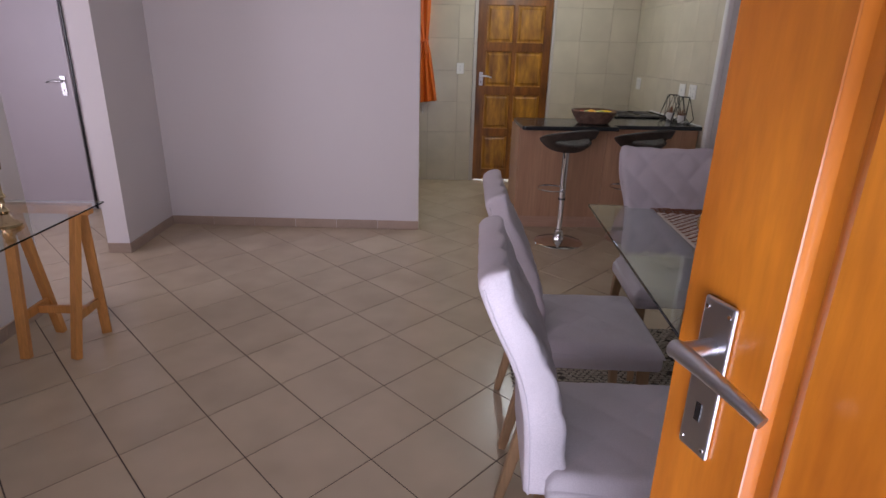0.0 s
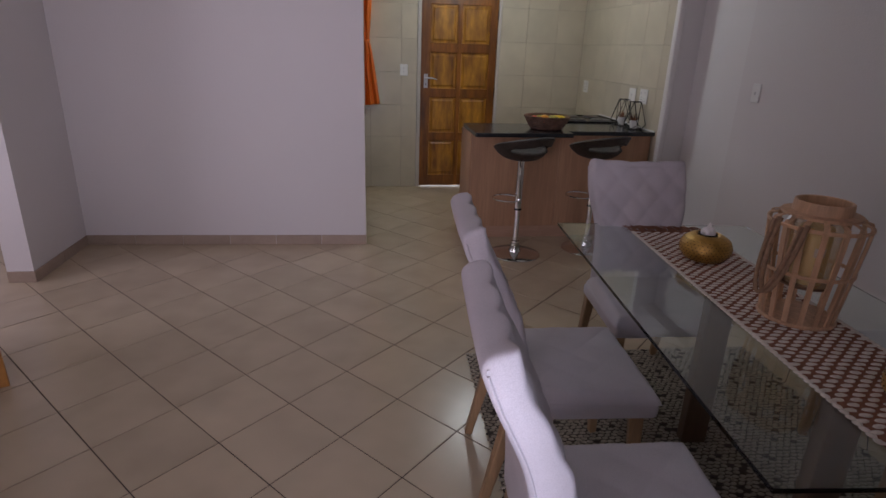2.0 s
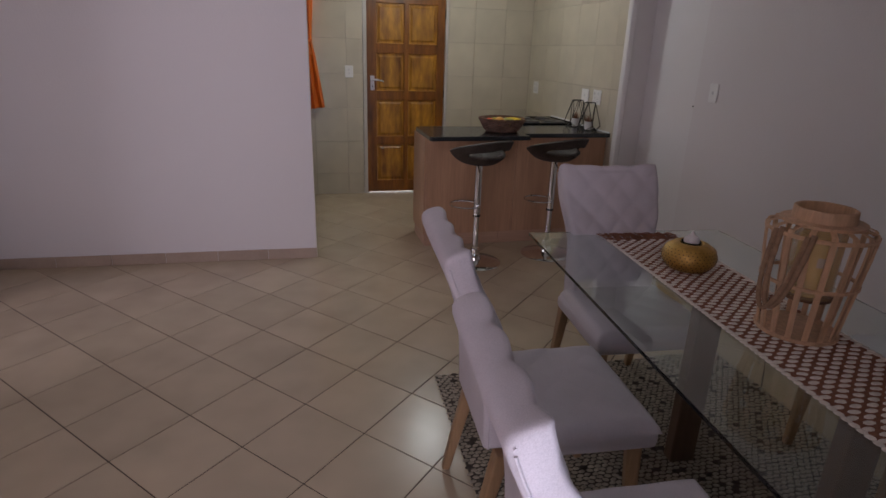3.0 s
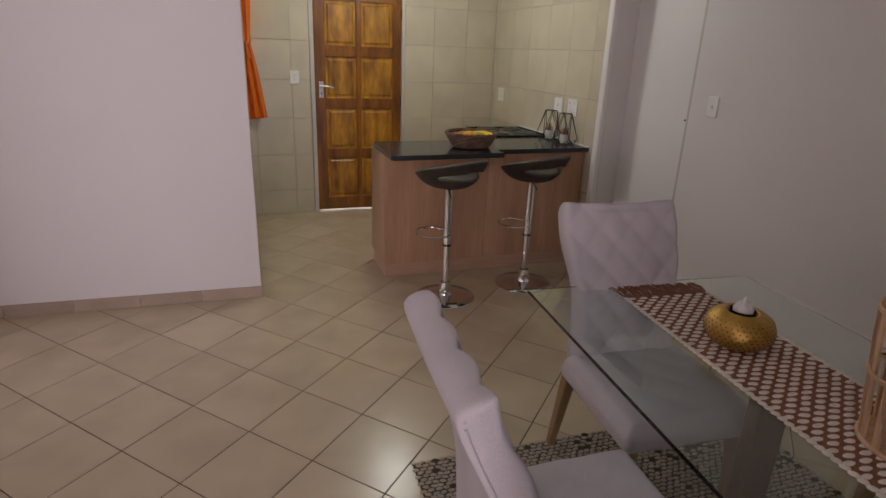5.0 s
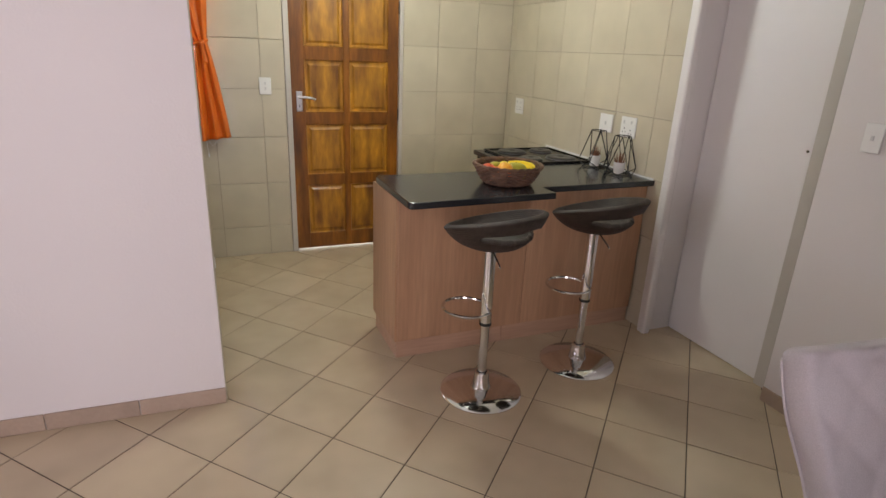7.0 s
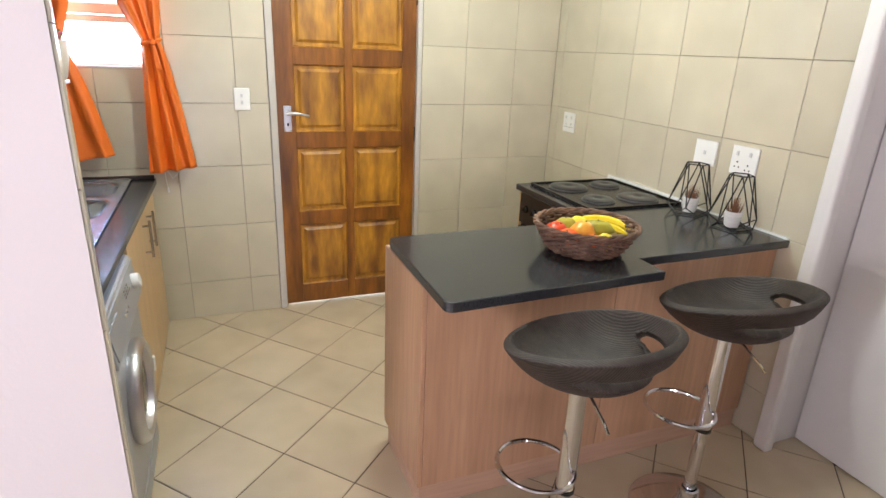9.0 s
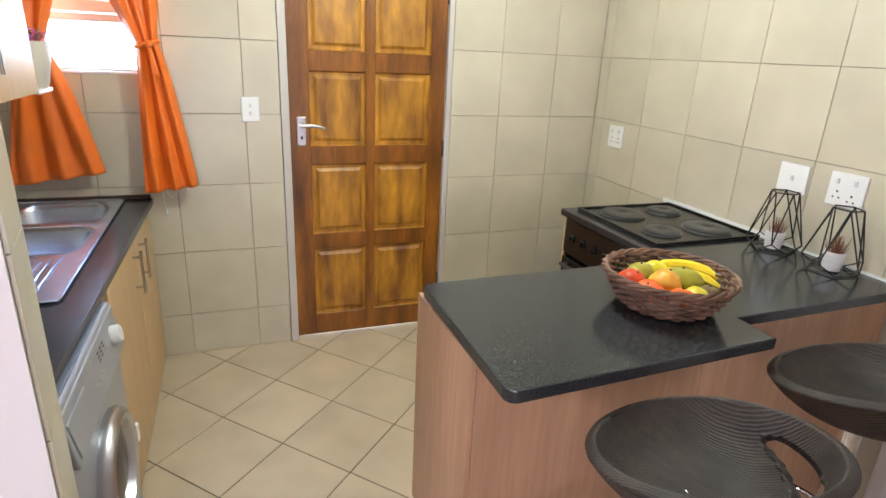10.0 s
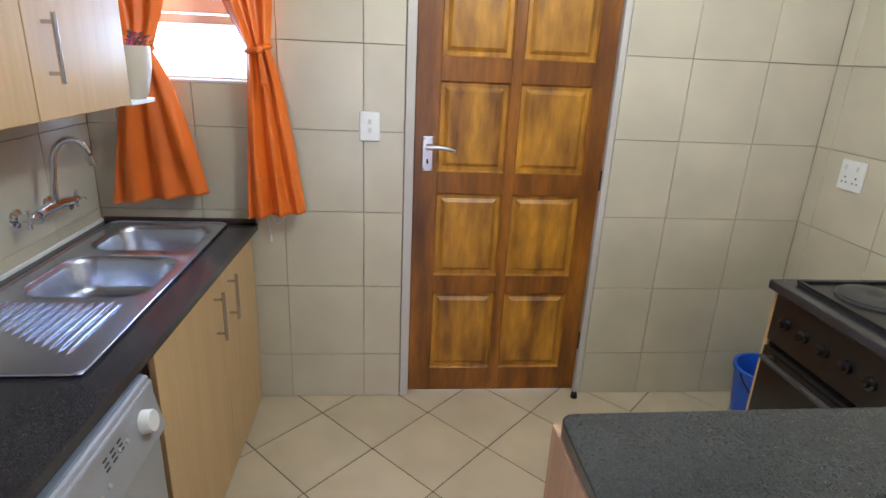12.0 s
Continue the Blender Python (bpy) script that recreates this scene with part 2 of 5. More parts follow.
# walls
def prism(pts, z0, z1):
    bm = bmesh.new()
    low = [bm.verts.new((x, y, z0)) for x, y in pts]
    high = [bm.verts.new((x, y, z1)) for x, y in pts]
    bm.faces.new(low[::-1])
    bm.faces.new(high)
    for k in range(len(pts)):
        n = (k + 1) % len(pts)
        bm.faces.new((low[k], low[n], high[n], high[k]))
    bmesh.ops.recalc_face_normals(bm, faces=bm.faces[:])
    return bm


LX, RX, FY = -1.512, 3.035, 1.76
structure("wall_front", join(wall_with_hole((-1.73, FY - 0.2, -0.003), (0.34, FY, H), 0, -1.2, 0.1, 0.9, 2.1), wall_with_hole((0.34, FY - 0.2, -0.003), (3.2, FY, H), 0, 0.40, 1.225, -0.003, 2.06)), PLASTER, "off-white plastered front wall with the open doorway", "wall")
structure("wall_left", join(bm_box((LX - 0.16, FY, -0.003), (LX, 4.965, H)), bm_box((LX - 0.16, 4.965, 2.1), (LX, 5.92, H))), PLASTER, "off-white plastered side wall behind the glass desk", "wall")
structure("wall_nook", bm_box((LX - 0.16, 5.92, -0.003), (LX, 6.80, H)), PLASTER, "lilac-white plastered wall return beside the passage", "wall")
structure("wall_partition", prism([(LX, 6.655), (0.595, 6.588), (0.564, 6.765), (LX, 6.80)], -0.003, H), PLASTER, "off-white plastered partition wall before the kitchen", "wall")
structure("wall_kitchen_left", bm_box((LEFT_K - 0.12, 6.765, -0.003), (LEFT_K - 0.008, 8.7, H)), WALL_GROUT, "beige tiled kitchen wall behind the sink", "wall")
WX0, WX1, WZ0, WZ1 = 0.04, 0.62, 1.425, 2.10
structure("wall_kitchen_back", join(wall_with_hole((LEFT_K - 0.008, 8.558, -0.003), (0.9, 8.7, H), 0, WX0, WX1, WZ0, WZ1), wall_with_hole((0.9, 8.558, -0.003), (3.2, 8.7, H), 0, 1.16, 2.05, -0.003, 2.08)), WALL_GROUT, "beige tiled kitchen wall with a wooden door", "wall")
structure("wall_kitchen_right", bm_box((RIGHT_K + 0.008, 6.60, -0.003), (3.2, 8.558, H)), WALL_GROUT, "beige tiled kitchen wall behind the hob", "wall")
structure("wall_right", bm_box((RX, FY, -0.003), (3.2, 5.80, H)), PLASTER, "off-white plastered dining wall with a switch", "wall")
structure("wall_right_lintel", bm_box((RX, 5.80, 2.1), (3.2, 6.575, H)), PLASTER, "off-white plaster above the flush side door", "wall")
# the opening in the unseen passage side is made up, for the fill lamp
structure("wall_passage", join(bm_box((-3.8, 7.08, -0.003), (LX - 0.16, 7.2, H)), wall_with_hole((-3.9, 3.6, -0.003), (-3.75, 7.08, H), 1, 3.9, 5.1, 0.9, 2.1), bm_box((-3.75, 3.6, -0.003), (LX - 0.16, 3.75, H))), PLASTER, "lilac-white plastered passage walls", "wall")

# painted corner strip and reveal of the side door
structure("trim", join(bm_box((2.934, 6.535, -0.003), (2.985, 6.60, H), 0.014, 3), bm_box((2.987, 6.575, -0.003), (3.2, 6.60, H), 0.003)), WHITE_PAINT, "white painted frame at the end of the tiled wall", "trim")
d = structure("door_2", bm_box((3.155, 5.81, 0.006), (3.195, 6.57, 2.09), 0.003), WHITE_PAINT, "flush white painted side door, closed", "door")
part("frame", bm_box((3.128, 5.862, 0.0), (3.154, 5.925, 2.09), 0.003, 1), STEEL_FRAME, d, "grey painted frame strip")
part("keyhole", bm_lathe([(0.006, 0), (0.006, 0.004)], 10, pose(3.155, 5.96, 1.19, 0, -90, 0)), BLACK_ENAMEL, d)


def skirting(name, a, b, proud, label):
    """A row of cut tiles along a wall from a to b."""
    base = structure(name, bm_bar((a[0], a[1], 0.04), (b[0], b[1], 0.04), 0.004), GROUT, label, "skirting")
    way = Vector(b) - Vector(a)
    n = max(1, round(way.length / 0.338))
    for i in range(n):
        p, q = Vector(a) + way * (i / n), Vector(a) + way * ((i + 1) / n)
        g = way.normalized() * 0.0015
        p, q = p + g, q - g
        o = Vector(proud)
        bm = prism([(p.x, p.y), (q.x, q.y), (q.x + o.x, q.y + o.y), (p.x + o.x, p.y + o.y)], 0.0, 0.075)
        bmesh.ops.bevel(bm, geom=bm.edges[:], offset=0.0018, segments=1, affect="EDGES")
        part("skirting_tile", bm, SKIRTING, base)


skirting("baseboard_1", (LX, 6.655), (0.597, 6.588), (0, -0.010), "beige tile skirting along the partition wall")
skirting("baseboard_2", (LX, 5.92), (LX, 6.645), (0.009, 0), "beige tile skirting along the wall return")
skirting("baseboard_3", (LX - 0.16, 5.92), (LX + 0.008, 5.92), (0, -0.009), "beige tile skirting round the wall end")
skirting("baseboard_4", (RX, FY), (RX, 5.80), (-0.009, 0), "beige tile skirting along the dining wall")
skirting("baseboard_5", (LX, FY), (LX, 4.965), (0.009, 0), "beige tile skirting behind the desk")
# ---- kitchen ----
# kitchen door
def raised_panel(x0, x1, z0, z1, face, out):
    """A raised field inside a moulded recess; face is the y of the leaf's face, out points to the viewer."""
    m, f = 0.022, 0.016
    steps = [(0, 0.0), (0.006, -0.012), (m, -0.012), (m + f, -0.001)]
    bm = bmesh.new()
    rings = []
    for inset, depth in steps:
        y = face + out * depth
        rings.append([bm.verts.new(p) for p in ((x0 + inset, y, z0 + inset), (x1 - inset, y, z0 + inset), (x1 - inset, y, z1 - inset), (x0 + inset, y, z1 - inset))])
    for a, b in zip(rings, rings[1:]):
        for k in range(4):
            bm.faces.new((a[k], a[(k + 1) % 4], b[(k + 1) % 4], b[k]))
    bm.faces.new(rings[-1])
    bmesh.ops.recalc_face_normals(bm, faces=bm.faces[:])
    return bm


def panel_leaf(cols, rows, x0, x1, z1, face, out, thick):
    """Stiles and rails between panels, and the panels, as separate meshes."""
    xs = [x0] + [v for c in cols for v in c] + [x1]
    zs = [0.013] + [v for r in rows for v in r] + [z1]
    y0, y1 = sorted((face, face - out * thick))
    bars = []
    for k in range(0, len(xs), 2):
        bars.append(bm_box((xs[k], y0, zs[0]), (xs[k + 1], y1, zs[-1]), 0.002, 1))
    for k in range(0, len(zs), 2):
        for c in cols:
            bars.append(bm_box((c[0], y0, zs[k]), (c[1], y1, zs[k + 1]), 0.002, 1))
    core = bm_box((x0 + 0.02, (y0 + y1) / 2 - 0.004, zs[0] + 0.02), (x1 - 0.02, (y0 + y1) / 2 + 0.004, zs[-1] - 0.02))
    panels = [raised_panel(c[0], c[1], r[0], r[1], face - out * 0.001, out) for c in cols for r in rows]
    return join(core, *bars), panels


def lever_set(parent, m, flip=1, plate=(0.044, 0.145)):
    w, h = plate
    p = part("lock_plate", bm_box((-w / 2, -0.006, -h / 2), (w / 2, 0, h / 2), 0.003), SATIN, parent, "satin chrome lever plate")
    p.matrix_local = m
    neck = part("lever", join(bm_lathe([(0.010, 0), (0.010, 0.045)], 14, pose(0, -0.005, h * 0.22, 90, 0, 0)),
                bm_tube([(flip * (d - 0.008), -0.048 - 0.006 * math.sin(d / 0.12 * 3.1), h * 0.22 + 0.004 * math.sin(d / 0.12 * 3.1) - 0.9 * d * d) for d in [i * 0.012 for i in range(11)]], w * 0.25, 12, r_end=w * 0.16)), SATIN, p)
    part("keyhole", bm_box((-0.004, -0.0072, -h * 0.28), (0.004, -0.0058, -h * 0.16)), BLACK_ENAMEL, p)
    for sx in (-1, 1):
        for sz in (-1, 1):
            part("screw", bm_lathe([(0.003, 0), (0.0026, 0.0015)], 8, pose(sx * w * 0.36, -0.006, sz * h * 0.44, 90, 0, 0)), CHROME, p)
    return p


leaf, panels = panel_leaf([(1.303, 1.590), (1.636, 1.934)], [(0.135, 0.525), (0.612, 0.990), (1.085, 1.455), (1.55, 1.93)], 1.203, 2.018, 2.04, 8.572, -1, 0.038)
door_1 = structure("door_1", leaf, DOOR_WOOD, "varnished brown wooden eight-panel door, closed", "door")
for p in panels:
    part("panel", p, PANEL_WOOD, door_1)
part("door_frame", join(bm_box((1.162, 8.545, 0), (1.201, 8.655, 2.045), 0.003, 1), bm_box((2.020, 8.545, 0), (2.048, 8.655, 2.045), 0.003, 1), bm_box((1.162, 8.545, 2.046), (2.048, 8.655, 2.085), 0.003, 1), bm_box((1.201, 8.613, 0), (1.222, 8.65, 2.045)), bm_box((2.000, 8.613, 0), (2.0195, 8.65, 2.045)), bm_box((1.222, 8.613, 2.022), (2.000, 8.65, 2.045))), STEEL_FRAME, door_1, "grey painted steel frame")
lever_set(door_1, pose(1.259, 8.571, 1.16))


for z in (0.24, 1.02, 1.80):
    part("hinge", bm_lathe([(0.0, 0.0), (0.006, 0.0), (0.0065, 0.003), (0.0065, 0.087), (0.006, 0.09), (0.0, 0.09)], 12, pose(2.0195, 8.566, z), caps=False), HOB, door_1, "dark steel hinge")
stop = thing("door_stop", pose(2.012, 8.515, 0), "small black rubber door stop on the tiles", "door stop")
part("wedge", bm_lathe([(0.0, 0.0), (0.017, 0.0), (0.018, 0.004), (0.013, 0.026), (0.009, 0.030), (0.0, 0.030)], 18, caps=False), BLACK_ENAMEL, stop)
part("screw", bm_lathe([(0.004, 0.030), (0.0035, 0.0315), (0.0, 0.0315)], 10, caps=False), SATIN, stop)


# peninsula: one unit, its doors' backs, and the granite top
def slab_outline():
    pts = [(1.432, 6.512), (2.222, 6.546), (2.222, 6.672), (2.968, 6.684), (2.968, 7.215), (2.36, 7.215), (2.30, 7.125), (1.436, 7.115)]
    bm = prism(pts, 0.872, 0.905)
    upright = [e for e in bm.edges if abs(e.verts[0].co.z - e.verts[1].co.z) > 0.01 and e.verts[0].co.x < 1.6]
    bmesh.ops.bevel(bm, geom=upright, offset=0.03, segments=5, affect="EDGES", profile=0.5)
    flat = [e for e in bm.edges if abs(e.verts[0].co.z - e.verts[1].co.z) < 0.001 and len(e.link_faces) == 2 and abs(e.link_faces[0].normal.z - e.link_faces[1].normal.z) > 0.5]
    bmesh.ops.bevel(bm, geom=flat, offset=0.004, segments=2, affect="EDGES", profile=0.5)
    return bm


tagged(part("granite_worktop", slab_outline(), GRANITE), "polished black granite peninsula worktop on oak cabinets", "worktop")
unit = thing("peninsula_cabinet", pose(1.45, 6.71, 0, 0, 0, 0.4), "oak laminate breakfast bar cabinet under black granite", "cabinet")
part("back_panel", bm_box((0.0, 0.0, 0.10), (0.728, 0.018, 0.870), 0.0015, 1), OAK, unit)
part("back_panel", bm_box((0.731, 0.0, 0.10), (1.508, 0.018, 0.870), 0.0015, 1), OAK, unit)
part("side_panel", bm_box((-0.016, 0.0005, 0.10), (-0.001, 0.42, 0.870), 0.0015, 1), OAK, unit)
part("carcass", bm_box((0.002, 0.019, 0.10), (1.508, 0.42, 0.868)), OAK, unit)
part("plinth", join(bm_box((-0.004, 0.012, 0.0), (0.62, 0.03, 0.098), 0.001, 1), bm_box((0.622, 0.012, 0.0), (1.508, 0.03, 0.098), 0.001, 1), bm_box((-0.004, 0.03, 0.0), (0.012, 0.40, 0.098))), material("pale_oak_plinth", (0.50, 0.32, 0.22), 0.45, vary=0.12, scale=2, grain=0.25, grain_scale=10, stretch=(0.5, 7, 7)), unit, "paler oak plinth strip")


# stove beyond the peninsula
def stove():
    s = thing("stove", pose(2.355, 7.235, 0), "black built-in oven with four solid hob plates beside the granite top", "stove")
    part("worktop_ledge", bm_box((0.0, -0.012, 0.872), (0.60, 0.60, 0.903), 0.004), SINK_TOP, s, "dark laminate ledge around the hob")
    part("side_panel", bm_box((0.026, 0.575, 0.0), (0.6, 0.592, 0.870)), BEECH, s, "beech laminate side panel")
    part("oven_body", bm_box((0.035, 0.0, 0.10), (0.6, 0.574, 0.870)), BLACK_ENAMEL, s)
    part("control_panel", bm_box((0.018, 0.004, 0.70), (0.034, 0.572, 0.862), 0.004), material("brown_black_panel", (0.010, 0.006, 0.005), 0.38, vary=0.2), s, "dark brown control panel")
    part("oven_door", bm_box((0.012, 0.008, 0.13), (0.034, 0.568, 0.68), 0.006), BLACK_ENAMEL, s)
    part("door_handle", join(bm_tube([(-0.016, 0.05, 0.655), (-0.016, 0.53, 0.655)], 0.009), bm_box((-0.016, 0.06, 0.648), (0.014, 0.075, 0.662)), bm_box((-0.016, 0.505, 0.648), (0.014, 0.52, 0.662))), HOB, s)
    for k in range(6):
        part("knob", bm_lathe([(0.02, 0), (0.019, 0.012), (0.012, 0.014), (0.010, 0.026), (0.0, 0.027)], 18, pose(0.018, 0.07 + k * 0.086, 0.785, 0, -90, 0), caps=False), BLACK_ENAMEL, s)
    part("hob_tray", join(bm_box((0.06, 0.01, 0.9035), (0.585, 0.555, 0.910), 0.003, 1), bm_box((0.06, 0.01, 0.910), (0.585, 0.022, 0.918), 0.002, 1), bm_box((0.06, 0.543, 0.910), (0.585, 0.555, 0.918), 0.002, 1), bm_box((0.06, 0.022, 0.910), (0.072, 0.543, 0.918), 0.002, 1), bm_box((0.573, 0.022, 0.910), (0.585, 0.543, 0.918), 0.002, 1)), BLACK_ENAMEL, s)
    for x, y, r in ((0.21, 0.42, 0.095), (0.44, 0.425, 0.075), (0.205, 0.155, 0.075), (0.43, 0.145, 0.095)):
        plate = part("hob_plate", bm_lathe([(r, 0.910), (r, 0.920), (r - 0.006, 0.924), (0.022, 0.924), (0.018, 0.921), (0.0, 0.921)], 32, pose(x, y, 0), caps=False), HOB, s)
        part("rim", bm_lathe([(r + 0.005, 0.910), (r + 0.005, 0.916), (r + 0.001, 0.9165)], 32, pose(x, y, 0), caps=False), material("dull_steel_rim", (0.16, 0.16, 0.16), 0.45, 0.8, vary=0.1), plate, "thin dull steel ring")


stove()
tagged(part("wall_seal_strip", join(bm_bar((2.962, 7.215, 0.915), (2.962, 8.0 - 0.15, 0.915), 0.012, 0.02), bm_bar((2.962, 6.69, 0.909), (2.962, 7.214, 0.909), 0.01, 0.01)), WHITE_PLASTIC), "white sealing strip along the tiled wall", "seal strip")


# bar stools
def stool(m):
    s = thing("bar_stool", m, "dark woven bucket bar stool on a chrome pedestal", "bar stool", "stools at the peninsula")
    part("base_plate", bm_lathe([(0.0, 0.0), (0.195, 0.0), (0.197, 0.006), (0.19, 0.012), (0.10, 0.022), (0.05, 0.030), (0.0, 0.031)], 48, caps=False), CHROME, s)
    part("base_cover", bm_lathe([(0.050, 0.026), (0.042, 0.05), (0.036, 0.085), (0.034, 0.11), (0.026, 0.112)], 24, caps=False), CHROME, s)
    part("lower_pole", bm_lathe([(0.021, 0.05), (0.021, 0.38)], 20), CHROME, s)
    part("upper_pole", bm_lathe([(0.027, 0.37), (0.027, 0.765)], 24), CHROME, s)
    part("collar", bm_lathe([(0.0285, 0.36), (0.0285, 0.374)], 20), BLACK_ENAMEL, s)
    ring = [(-0.07 + 0.115 * math.cos(a), -0.06 + 0.105 * math.sin(a), 0.44) for a in [2 * math.pi * i / 40 for i in range(40)]]
    part("foot_ring", bm_tube(ring, 0.007, 8, closed=True), CHROME, s)
    part("height_lever", bm_tube([(0.0, -0.02, 0.765), (0.09, -0.09, 0.755), (0.15, -0.13, 0.735), (0.17, -0.145, 0.725)], 0.004, 8), CHROME, s)
    part("seat_plate", bm_box((-0.08, -0.08, 0.752), (0.08, 0.08, 0.764)), BLACK_ENAMEL, s)

    # +x is the back: a bowl whose rim rises to a hoop, with a crescent gap under the hoop
    def at(rho, th):
        c, sn = math.cos(th), math.sin(th)
        rim = 0.884 + 0.058 * c
        rx = 0.195 if c < 0 else 0.225
        rr = rho ** 0.52
        x, y = rx * rr * c, 0.195 * rr * sn
        z = 0.768 + (rim - 0.768) * rho ** 1.9
        return Vector((x, y, z))
    bm = bmesh.new()
    nr, nt = 30, 110
    rows = []
    for i in range(nr + 1):
        rows.append([bm.verts.new(at(max(i / nr, 0.02), 2 * math.pi * j / nt)) for j in range(nt)])
    for i in range(nr):
        for j in range(nt):
            th = 2 * math.pi * (j + 0.5) / nt
            d = math.atan2(math.sin(th), math.cos(th))
            rho = (i + 0.5) / nr
            half = 1.28
            if abs(d) < half:
                k = 1 - (d / half) ** 2
                if 0.74 - 0.17 * k < rho < 0.74 + 0.045 * k:
                    continue
            bm.faces.new((rows[i][j], rows[i + 1][j], rows[i + 1][(j + 1) % nt], rows[i][(j + 1) % nt]))
    bm.faces.new(rows[0])
    bmesh.ops.delete(bm, geom=[v for v in bm.verts if not v.link_faces], context="VERTS")
    rim_ring = set(v for v in rows[-1] if v.is_valid)
    gap = [v for v in bm.verts if v.is_boundary and v not in rim_ring]
    for _ in range(5):
        bmesh.ops.smooth_vert(bm, verts=gap, factor=0.5, use_axis_x=True, use_axis_y=True, use_axis_z=True)
    bmesh.ops.recalc_face_normals(bm, faces=bm.faces[:])
    bmesh.ops.solidify(bm, geom=bm.faces[:], thickness=0.026)
    sharp = [e for e in bm.edges if len(e.link_faces) == 2 and e.calc_face_angle(0) > 1.0]
    bmesh.ops.bevel(bm, geom=sharp, offset=0.005, segments=2, affect="EDGES", profile=0.5)
    for f in bm.faces:
        f.smooth = True
    part("seat", bm, WOVEN, s)
    return s


WOVEN = WICKER_BLACK
wn = WICKER_BLACK.node_tree
wave = wn.nodes.new("ShaderNodeTexWave")
wave.inputs["Scale"].default_value, wave.inputs["Distortion"].default_value, wave.inputs["Detail"].default_value = 62, 2.2, 2
wave.bands_direction = "Y"
wcoord = wn.nodes.new("ShaderNodeTexCoord")
wn.links.new(wcoord.outputs["Object"], wave.inputs["Vector"])
wbump = wn.nodes.new("ShaderNodeBump")
wbump.inputs["Strength"].default_value, wbump.inputs["Distance"].default_value = 0.28, 0.004
wn.links.new(wave.outputs["Fac"], wbump.inputs["Height"])
wn.links.new(wbump.outputs[0], wn.nodes["Principled BSDF"].inputs["Normal"])
wbase = wn.nodes["Principled BSDF"].inputs["Base Color"]
wtone = wn.nodes.new("ShaderNodeMix")
wtone.data_type, wtone.blend_type = "RGBA", "MULTIPLY"
wtone.inputs[0].default_value = 0.42
wn.links.new(wbase.links[0].from_socket, wtone.inputs[6])
wn.links.new(wave.outputs["Fac"], wtone.inputs[7])
wn.links.new(wtone.outputs[2], wbase)
st = stool(pose(1.745, 6.300, 0, 0, 0, -66))
copy_thing(st, pose(2.362, 6.392, 0, 0, 0, -67))


# wall plates
ROCKER = material("grey_white_rocker", (0.60, 0.60, 0.60), 0.4, vary=0.03)


def wall_plate(name, m, w, h, label, category, bits):
    p = thing(name, m, label, category)
    part("plate", bm_box((-w / 2, -0.009, -h / 2), (w / 2, 0, h / 2), 0.004), WHITE_PLASTIC, p)
    for kind, x, z in bits:
        if kind == "rocker":
            part("rocker", bm_box((x - 0.006, -0.0135, z - 0.009), (x + 0.006, -0.008, z + 0.009), 0.0015), ROCKER, p)
        else:
            part("socket_holes", join(*[bm_lathe([(r, 0), (r, 0.0012)], 10, pose(x + dx, -0.0085, z + dz, 90, 0, 0)) for dx, dz, r in ((0, 0.012, 0.0042), (-0.011, -0.009, 0.0036), (0.011, -0.009, 0.0036))]), HOB, p)
    return p


wall_plate("light_switch", pose(1.020, 8.549, 1.268), 0.083, 0.118, "white double light switch on beige tiles beside the door", "light switch", [("rocker", 0, 0.019), ("rocker", 0, -0.017)])
wall_plate("isolator_switch", pose(2.969, 7.185, 1.168, 0, 0, -90), 0.125, 0.112, "white isolator switch plate on the tiled wall", "light switch", [("rocker", 0, 0)])
wall_plate("wall_socket", pose(2.969, 6.97, 1.168, 0, 0, -90), 0.135, 0.122, "white double wall socket behind the wire lanterns", "socket", [("holes", 0.025, -0.028), ("holes", -0.03, -0.02), ("rocker", -0.035, 0.028), ("rocker", 0.03, 0.03)])
wall_plate("wall_socket", pose(2.969, 8.312, 1.163, 0, 0, -90), 0.125, 0.122, "white double wall socket on tiles above the oven", "socket", [("holes", 0.028, -0.02), ("holes", -0.028, -0.02), ("rocker", -0.03, 0.03), ("rocker", 0.03, 0.03)])
wall_plate("light_switch", pose(3.034, 5.625, 1.302, 0, 0, -90), 0.075, 0.115, "white light switch on the plastered dining wall", "light switch", [("rocker", 0, 0)])
# fruit basket
WICKER = material("brown_wicker", (0.085, 0.036, 0.022), 0.55, vary=0.45, scale=25, grain=0.4, grain_scale=150, second=(0.26, 0.14, 0.085))
FRUIT = {"orange": (0.80, 0.13, 0.02), "tomato": (0.70, 0.07, 0.02), "lemon": (0.80, 0.66, 0.03), "mango": (0.36, 0.32, 0.03), "apple": (0.78, 0.38, 0.04), "kiwi": (0.16, 0.10, 0.03)}


def ring_pts(r, z, n, wob=0.0, ph=0.0, k=12):
    return [((r + wob * math.sin(k * 2 * math.pi * i / n + ph)) * math.cos(2 * math.pi * i / n), (r + wob * math.sin(k * 2 * math.pi * i / n + ph)) * math.sin(2 * math.pi * i / n), z + random.uniform(-0.0015, 0.0015)) for i in range(n)]


